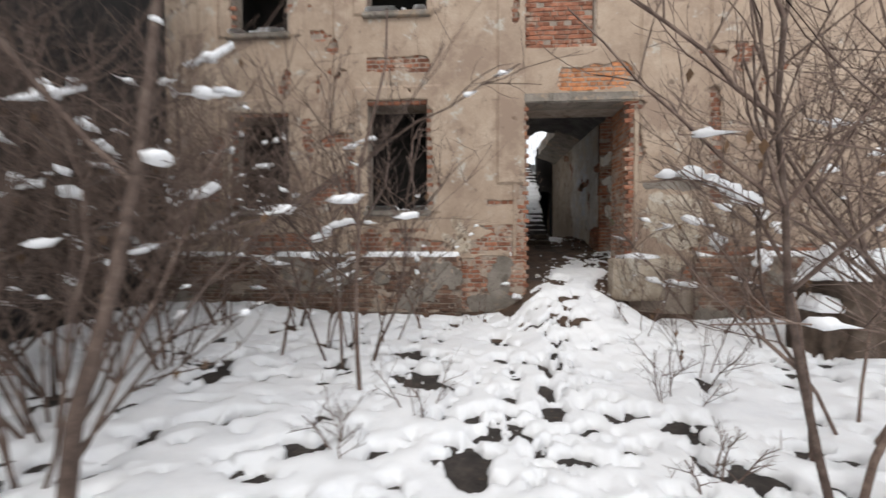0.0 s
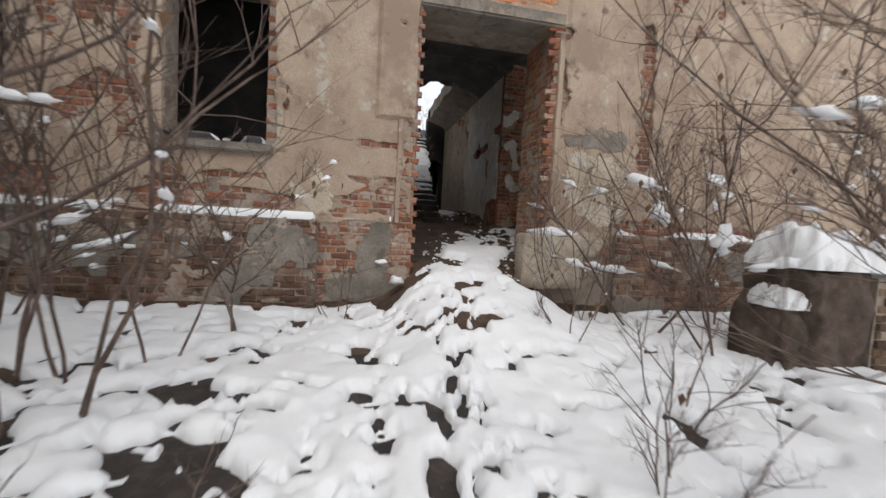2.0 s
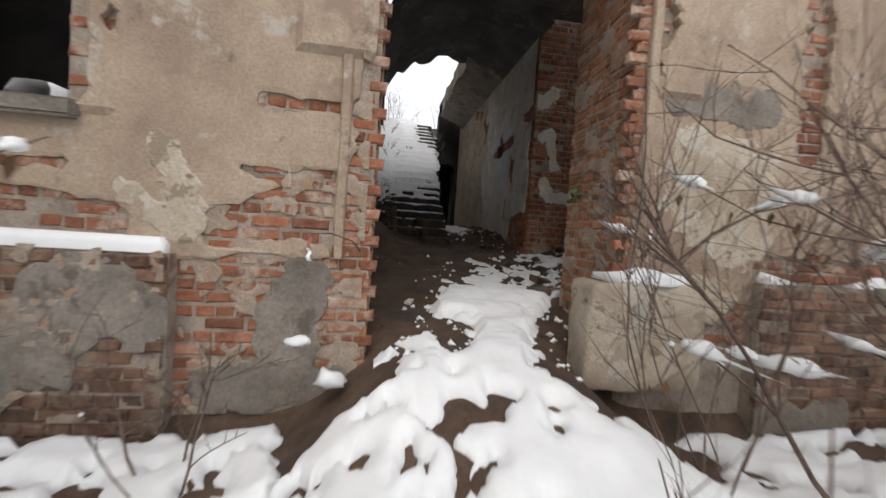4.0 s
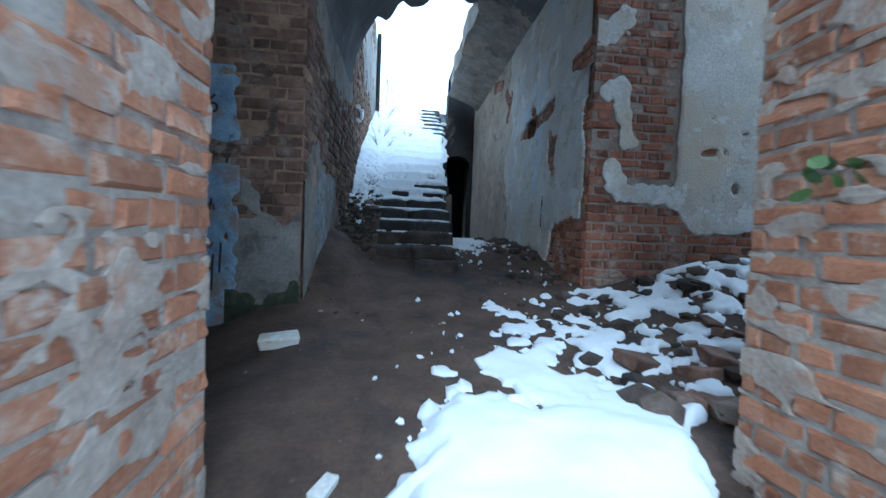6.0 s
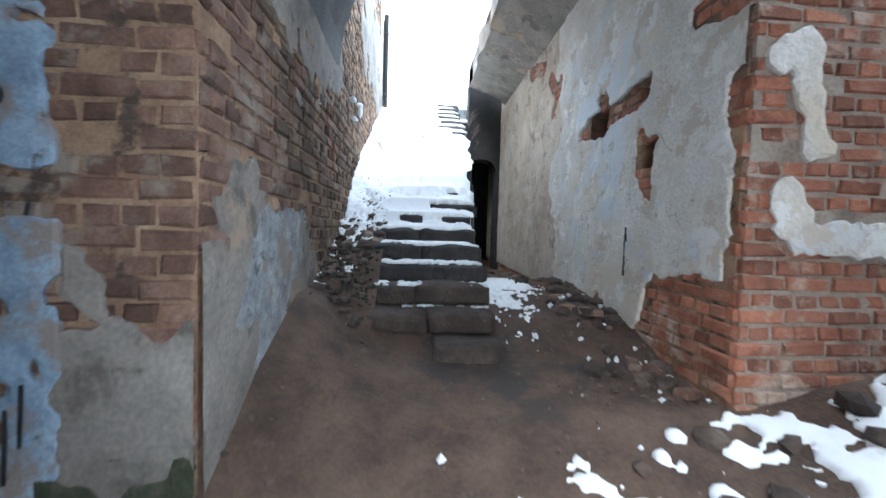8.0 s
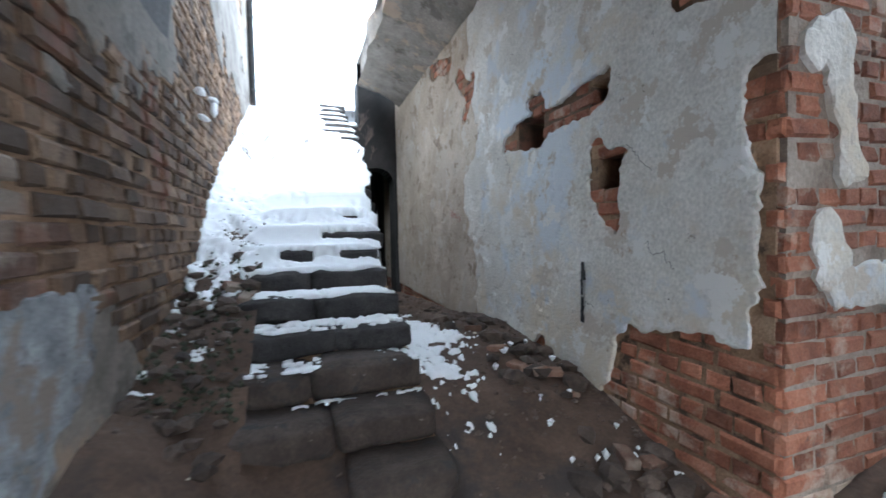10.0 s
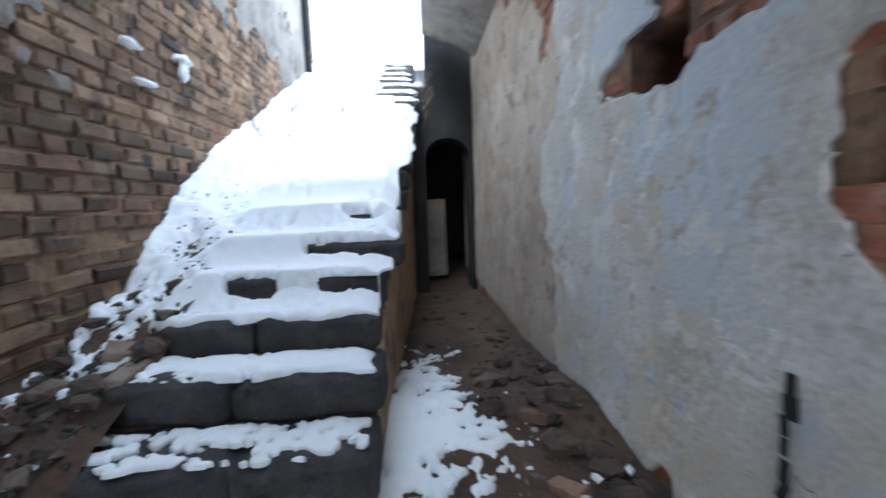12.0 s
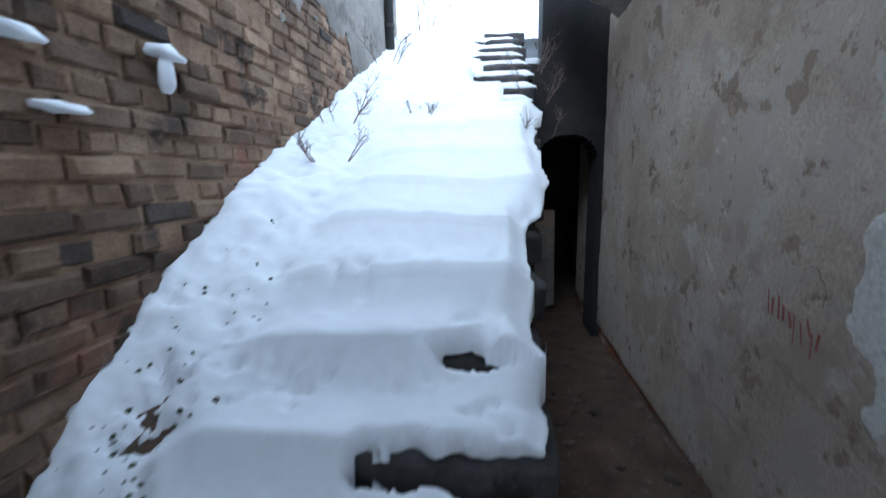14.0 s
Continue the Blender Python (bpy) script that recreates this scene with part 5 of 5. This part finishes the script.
# snow on the door stone and on jutting bricks
for k, (p, s) in enumerate((((4.76, FY - 0.12, 2.07), (0.42, 0.2, 0.09)), ((LEFT + 0.05, 15.55, 4.78), (0.05, 0.1, 0.05)), ((LEFT + 0.06, 15.53, 4.66), (0.03, 0.05, 0.13)), ((LEFT + 0.05, 14.95, 4.68), (0.04, 0.09, 0.04)), ((LEFT + 0.05, 15.06, 4.48), (0.05, 0.09, 0.03)),
                             ((2.1, FY - 0.28, 1.52), (0.09, 0.07, 0.05)), ((2.35, FY - 0.3, 1.25), (0.12, 0.08, 0.09)))):
    tagged(snow_clump(None, p, s, 400 + k), "small clump of snow on a masonry ledge", "snow")


# ---- rubble ----
def stone_mesh(seed, flat=0.6, blocky=False):
    r = random.Random(seed)
    bm = bmesh.new()
    if blocky:
        bmesh.ops.create_cube(bm, size=1)
        for v in bm.verts:
            v.co = Vector((v.co.x * 1.0, v.co.y * 0.5, v.co.z * 0.3)) + Vector([r.uniform(-0.05, 0.05) for _ in range(3)])
        bmesh.ops.bevel(bm, geom=bm.edges[:], offset=0.03, segments=1, affect="EDGES")
    else:
        bmesh.ops.create_icosphere(bm, subdivisions=1, radius=0.5)
        for v in bm.verts:
            v.co = Vector((v.co.x * r.uniform(0.8, 1.3), v.co.y * r.uniform(0.6, 1.1), v.co.z * flat * r.uniform(0.7, 1.2)))
    me = bpy.data.meshes.new("stone")
    bm.to_mesh(me)
    bm.free()
    return me


def kinds(seed, mat, blocky):
    got = [stone_mesh(seed + k, 0.55, blocky) for k in range(6)]
    for me in got:
        me.materials.append(mat)
    return got


STONES, BITS, PALE, CHIPS = kinds(1, M_RUBBLE, False), kinds(30, M_GRIMESHADEBRICK, True), kinds(60, M_LIME, True), kinds(90, M_BROWNPLASTER, False)


def strew(name, label, category, meshes, spots, group):
    for (x, y, s, seed) in spots:
        r = random.Random(seed)
        ob = new(name, meshes[r.randrange(len(meshes))])
        ob.matrix_world = pose(x, y, earth_at(x, y) + s * 0.1, r.uniform(-14, 14), r.uniform(-14, 14), r.uniform(0, 360)) @ Matrix.Diagonal((s, s, s, 1))
        tagged(ob, label, category, group)


r = random.Random(77)
strew("rubble_stone", "rough brown rubble stone lying on earth", "stone", STONES, [(r.uniform(4.55, 5.12), r.uniform(12.1, 15.2), r.uniform(0.05, 0.22), k) for k in range(70)], "rubble along the passage wall")
strew("rubble_stone", "rough brown rubble stone lying on earth", "stone", STONES, [(r.uniform(4.25, 5.12), r.uniform(14.6, 18.5), r.uniform(0.05, 0.15), 100 + k) for k in range(26)], "rubble along the passage wall")
strew("brick_fragment", "broken red brick lying among rubble", "brick", BITS, [(r.uniform(4.75, 5.1), r.uniform(12.0, 14.4), r.uniform(0.1, 0.22), 200 + k) for k in range(9)], "rubble along the passage wall")
strew("brick_fragment", "broken red brick lying among rubble", "brick", BITS, [(r.uniform(4.9, 7.2), r.uniform(9.4, 10.8), r.uniform(0.2, 0.36), 300 + k) for k in range(46)], "rubble in the cross room")
strew("rubble_stone", "rough brown rubble stone lying on earth", "stone", STONES, [(r.uniform(4.4, 7.4), r.uniform(9.4, 11.8), r.uniform(0.1, 0.36), 400 + k) for k in range(70)], "rubble in the cross room")
strew("pebble", "small pale pebble of lime on the earth floor", "stone", STONES, [(r.uniform(1.8, 4.6), r.uniform(8.4, 13.2), r.uniform(0.015, 0.06), 500 + k) for k in range(70)], "pebbles on the earth floor")
strew("pebble", "small white chip of plaster on the earth floor", "plaster chip", CHIPS, [(r.uniform(1.8, 4.9), r.uniform(8.6, 14.4), r.uniform(0.012, 0.05), 700 + k) for k in range(36)], "pebbles on the earth floor")
strew("brick_fragment", "whitewashed loose brick lying on the earth floor", "brick", PALE, [(2.42, 10.7, 0.27, 7)], "")
strew("rubble_stone", "pale flat stone on the threshold earth", "stone", PALE, [(2.99, 9.29, 0.13, 9)], "")


def on_bank(name, label, category, meshes, n, y0, y1, seed, lo, hi):
    r = random.Random(seed)
    for k in range(n):
        x, y, s = r.uniform(LEFT + 0.05, SX0), r.uniform(y0, y1), r.uniform(lo, hi)
        ob = new(name, meshes[r.randrange(len(meshes))])
        ob.matrix_world = pose(x + float(skew(y)), y, float(bank_z(x, y)) + s * 0.12, r.uniform(-20, 20), r.uniform(-20, 20), r.uniform(0, 360)) @ Matrix.Diagonal((s, s, s, 1))
        tagged(ob, label, category, "rubble on the bank")


on_bank("rubble_stone", "dark rubble stone on the bank beside the stair", "stone", STONES, 70, 12.7, 14.7, 5, 0.05, 0.17)
on_bank("brick_fragment", "broken red brick on the bank beside the stair", "brick", BITS, 2, 12.9, 14.4, 6, 0.14, 0.24)


def crumbs(name, label, category, spots, mat, seed):
    """Very many small clods and chips, too small to count."""
    r = random.Random(seed)
    verts, faces = [], []
    for x, y, z, size in spots:
        k = len(verts)
        w = r.uniform(0, 6.28)
        for j in range(4):
            q = size * r.uniform(0.3, 0.7)
            verts.append((x + q * math.cos(w + j * 1.57), y + q * math.sin(w + j * 1.57), z + size * r.uniform(-0.1, 0.15)))
        verts += [(x, y, z + size * r.uniform(0.2, 0.5)), (x, y, z - size * 0.6)]
        faces += [(k + j, k + (j + 1) % 4, k + 4) for j in range(4)] + [(k + (j + 1) % 4, k + j, k + 5) for j in range(4)]
    tagged(mesh_object(name, verts, faces, mat), label, category, kind="stuff")


r = random.Random(311)
spots = []
for k in range(480):
    x, y = r.uniform(LEFT + 0.03, SX0 + 0.05), 13.0 + 2.9 * r.random() ** 1.7
    spots.append((lean(x, y), y, float(bank_z(x, y)) + (0.022 if y < 14 else 0.04 + 0.035 * float(sstep(14.2, 16, y))), r.uniform(0.01, 0.045 if y < 14.6 else 0.028)))
crumbs("bank_debris", "dark clods and dead leaves poking through bank snow", "debris", spots, M_MOSS, 5)
spots = []
for k in range(700):
    x, y = 5.15 - 1.0 * r.random() ** 2, r.uniform(11.95, 17.5)
    spots.append((x, y, earth_at(x, y) + 0.004, r.uniform(0.012, 0.05)))
for k in range(400):
    x, y = r.uniform(2.6, 5.0), r.uniform(8.3, 13.0)
    spots.append((x, y, earth_at(x, y) + 0.002, r.uniform(0.008, 0.03)))
bits = []
while len(bits) < 260:
    x, y = r.uniform(2.7, 7.8), r.uniform(7.4, 11.7)
    if -0.5 < float(drift_field(x, y)) < 0.1 and (y > BACK or 2.8 < x < 4.5):
        bits.append((x, y, earth_at(x, y) + 0.01, r.uniform(0.02, 0.09) * r.uniform(0.5, 1)))
for k in range(26):
    x, y = 5.1 - 0.55 * r.random() ** 1.5, r.uniform(11.95, 13.9)
    bits.append((x, y, earth_at(x, y) + 0.03, r.uniform(0.03, 0.075)))
crumbs("snow_crumbs", "loose crumbs of snow on earth and rubble", "snow", bits, M_SNOW, 8)
crumbs("floor_debris", "brown crumbs of brick and plaster on the floor", "debris", spots, M_RUBBLE, 6)

# ---- marks on the walls ----
def stroke(name, wall, pts, width, mat, parent, h=0.05):
    verts, faces = [], []
    for (u0, v0), (u1, v1) in zip(pts, pts[1:]):
        d = Vector((u1 - u0, v1 - v0, 0)).normalized()
        n = Vector((-d.y, d.x, 0)) * width / 2
        k = len(verts)
        for (u, v), s in (((u0, v0), 1), ((u1, v1), 1), ((u1, v1), -1), ((u0, v0), -1)):
            verts.append(wall.at(u + n.x * s, v + n.y * s, h))
        faces.append((k, k + 1, k + 2, k + 3))
    return mesh_object(name, verts, faces, mat, parent)


digit = bpy.data.curves.new("painted_number", "FONT")
digit.body, digit.size, digit.extrude = "6", 0.22, 0.001
num = new("painted_number", digit)
num.data.materials.append(M_BLACK)
num.matrix_world = pose(PX0 + 0.03, 11.3 - 0.047, 3.5, 90, 0, 0)
num.parent = pr
q = random.Random(12)
for k in range(10):
    u = 15.83 - ROOM - 0.036 * k
    v = 3.7 - 0.012 * k + q.uniform(-0.02, 0.02)
    stroke("red_scrawl", rw, [(u, v), (u - q.uniform(-0.01, 0.03), v - q.uniform(0.06, 0.14))], q.uniform(0.008, 0.018), M_RED, rightw, 0.045)
for k in range(7):
    v = 3.16 - 0.062 * k
    stroke("black_streak", rw, [(13.165 - ROOM + q.uniform(-0.012, 0.012), v), (13.165 - ROOM + q.uniform(-0.012, 0.012), v - q.uniform(0.05, 0.075))], q.uniform(0.018, 0.05), M_BLACK, rightw, 0.045 + 0.001 * k)
for k, (u, v, l) in enumerate(((0.05, 2.3, 0.2), (0.1, 2.05, 0.3), (0.16, 2.2, 0.25), (0.08, 2.75, 0.06), (0.2, 3.1, 0.05), (0.06, 3.05, 0.05))):
    stroke("black_scrawl", pier, [(u, v), (u + 0.01, v + l)], 0.018, M_BLACK, pr, 0.045)
plaster(pier, 0.2, LEFT - PX0, 1.5, 2.6, 0.04, lambda U, V: np.clip((fbm(U * 4, V * 4, 48) - 0.5) * 3 + (2.05 - V) * 1.2, -1, 1), 0.032, M_MOSS, pr, name="moss", label="dark green moss")
strip = rough_block("corner_strip", 2.28, 2.36, FY - 0.05, FY + 0.01, 2.1, 5.2, M_OCHRE, facade, "thin pale render strip", 3, 0.014, 9)
strip2 = rough_block("corner_strip", 4.76, 4.85, FY - 0.05, FY + 0.01, 2.07, 5.2, M_OCHRE, facade, "thin pale render strip", 5, 0.014, 9)
# cracks in the passage plaster
for k, (y, z, n) in enumerate(((15.3, 4.25, 6), (15.6, 3.85, 5), (14.9, 3.3, 5), (12.75, 3.9, 7), (14.3, 4.1, 6), (13.2, 2.75, 6), (16.4, 4.6, 5), (14.7, 4.6, 6), (12.6, 3.3, 8))):
    q = random.Random(k)
    pts = [(y - ROOM, z)]
    a = q.uniform(-1, 1)
    for s in range(n):
        for w in (q.uniform(-1.2, 1.2), q.uniform(-1.2, 1.2)):
            pts.append((pts[-1][0] - math.cos(a + w) * 0.02, pts[-1][1] + math.sin(a + w) * 0.024))
        a += q.uniform(-0.5, 0.5)
    stroke("crack", rw, pts, 0.003, M_BLACK, rightw, 0.041)
# red ribbons on twigs
for k, p in enumerate(((2.19, 7.56, 2.27), (4.72, 7.8, 2.56))):
    rib = empty("ribbon", "faded red and white ribbon hanging on a twig", "ribbon", group="ribbons on twigs", at=p)
    for nm, z0, z1, m in (("red_end", -0.08, 0.02, M_RED), ("white_end", -0.15, -0.07, M_SNOW)):
        bm = bmesh.new()
        bmesh.ops.create_grid(bm, x_segments=2, y_segments=5, size=0.5)
        for v in bm.verts:
            v.co = Vector((v.co.x * 0.022 + 0.006 * math.sin(v.co.y * 9), 0.008 * math.sin(v.co.y * 7 + k), z0 + (v.co.y + 0.5) * (z1 - z0)))
        bmesh.ops.solidify(bm, geom=bm.faces[:], thickness=0.002)
        me = bpy.data.meshes.new(nm)
        bm.to_mesh(me)
        bm.free()
        me.materials.append(m)
        new(nm, me).parent = rib
    tv, tf = [], []
    tube(tv, tf, [Vector((0.0, 0.0, 0.02)), Vector((0.12, 0.1, 0.03)), Vector((0.25, 0.3, -0.02)), Vector((0.3, 0.5, -0.1))], 0.005, 0.007, 4)
    mesh_object("twig", tv, tf, M_BARK, rib)
# green sprig on the door jamb
sprig = empty("green_sprig", "small green leafy sprig rooted in the brick jamb", "plant", at=(4.66, 8.85, 2.85))
for k in range(9):
    q = random.Random(k)
    bm = bmesh.new()
    bmesh.ops.create_circle(bm, cap_ends=True, segments=8, radius=0.035)
    for v in bm.verts:
        v.co = Vector((v.co.x, v.co.y * 0.7, 0.2 * abs(v.co.x)))
    me = bpy.data.meshes.new("leaf")
    bm.to_mesh(me)
    bm.free()
    me.materials.append(M_GREEN)
    leaf = new("leaf", me)
    leaf.parent = sprig
    leaf.matrix_local = pose(-0.03 - q.uniform(0, 0.08), q.uniform(-0.07, 0.07), q.uniform(-0.09, 0.06), q.uniform(40, 110), q.uniform(-40, 40), q.uniform(0, 180))
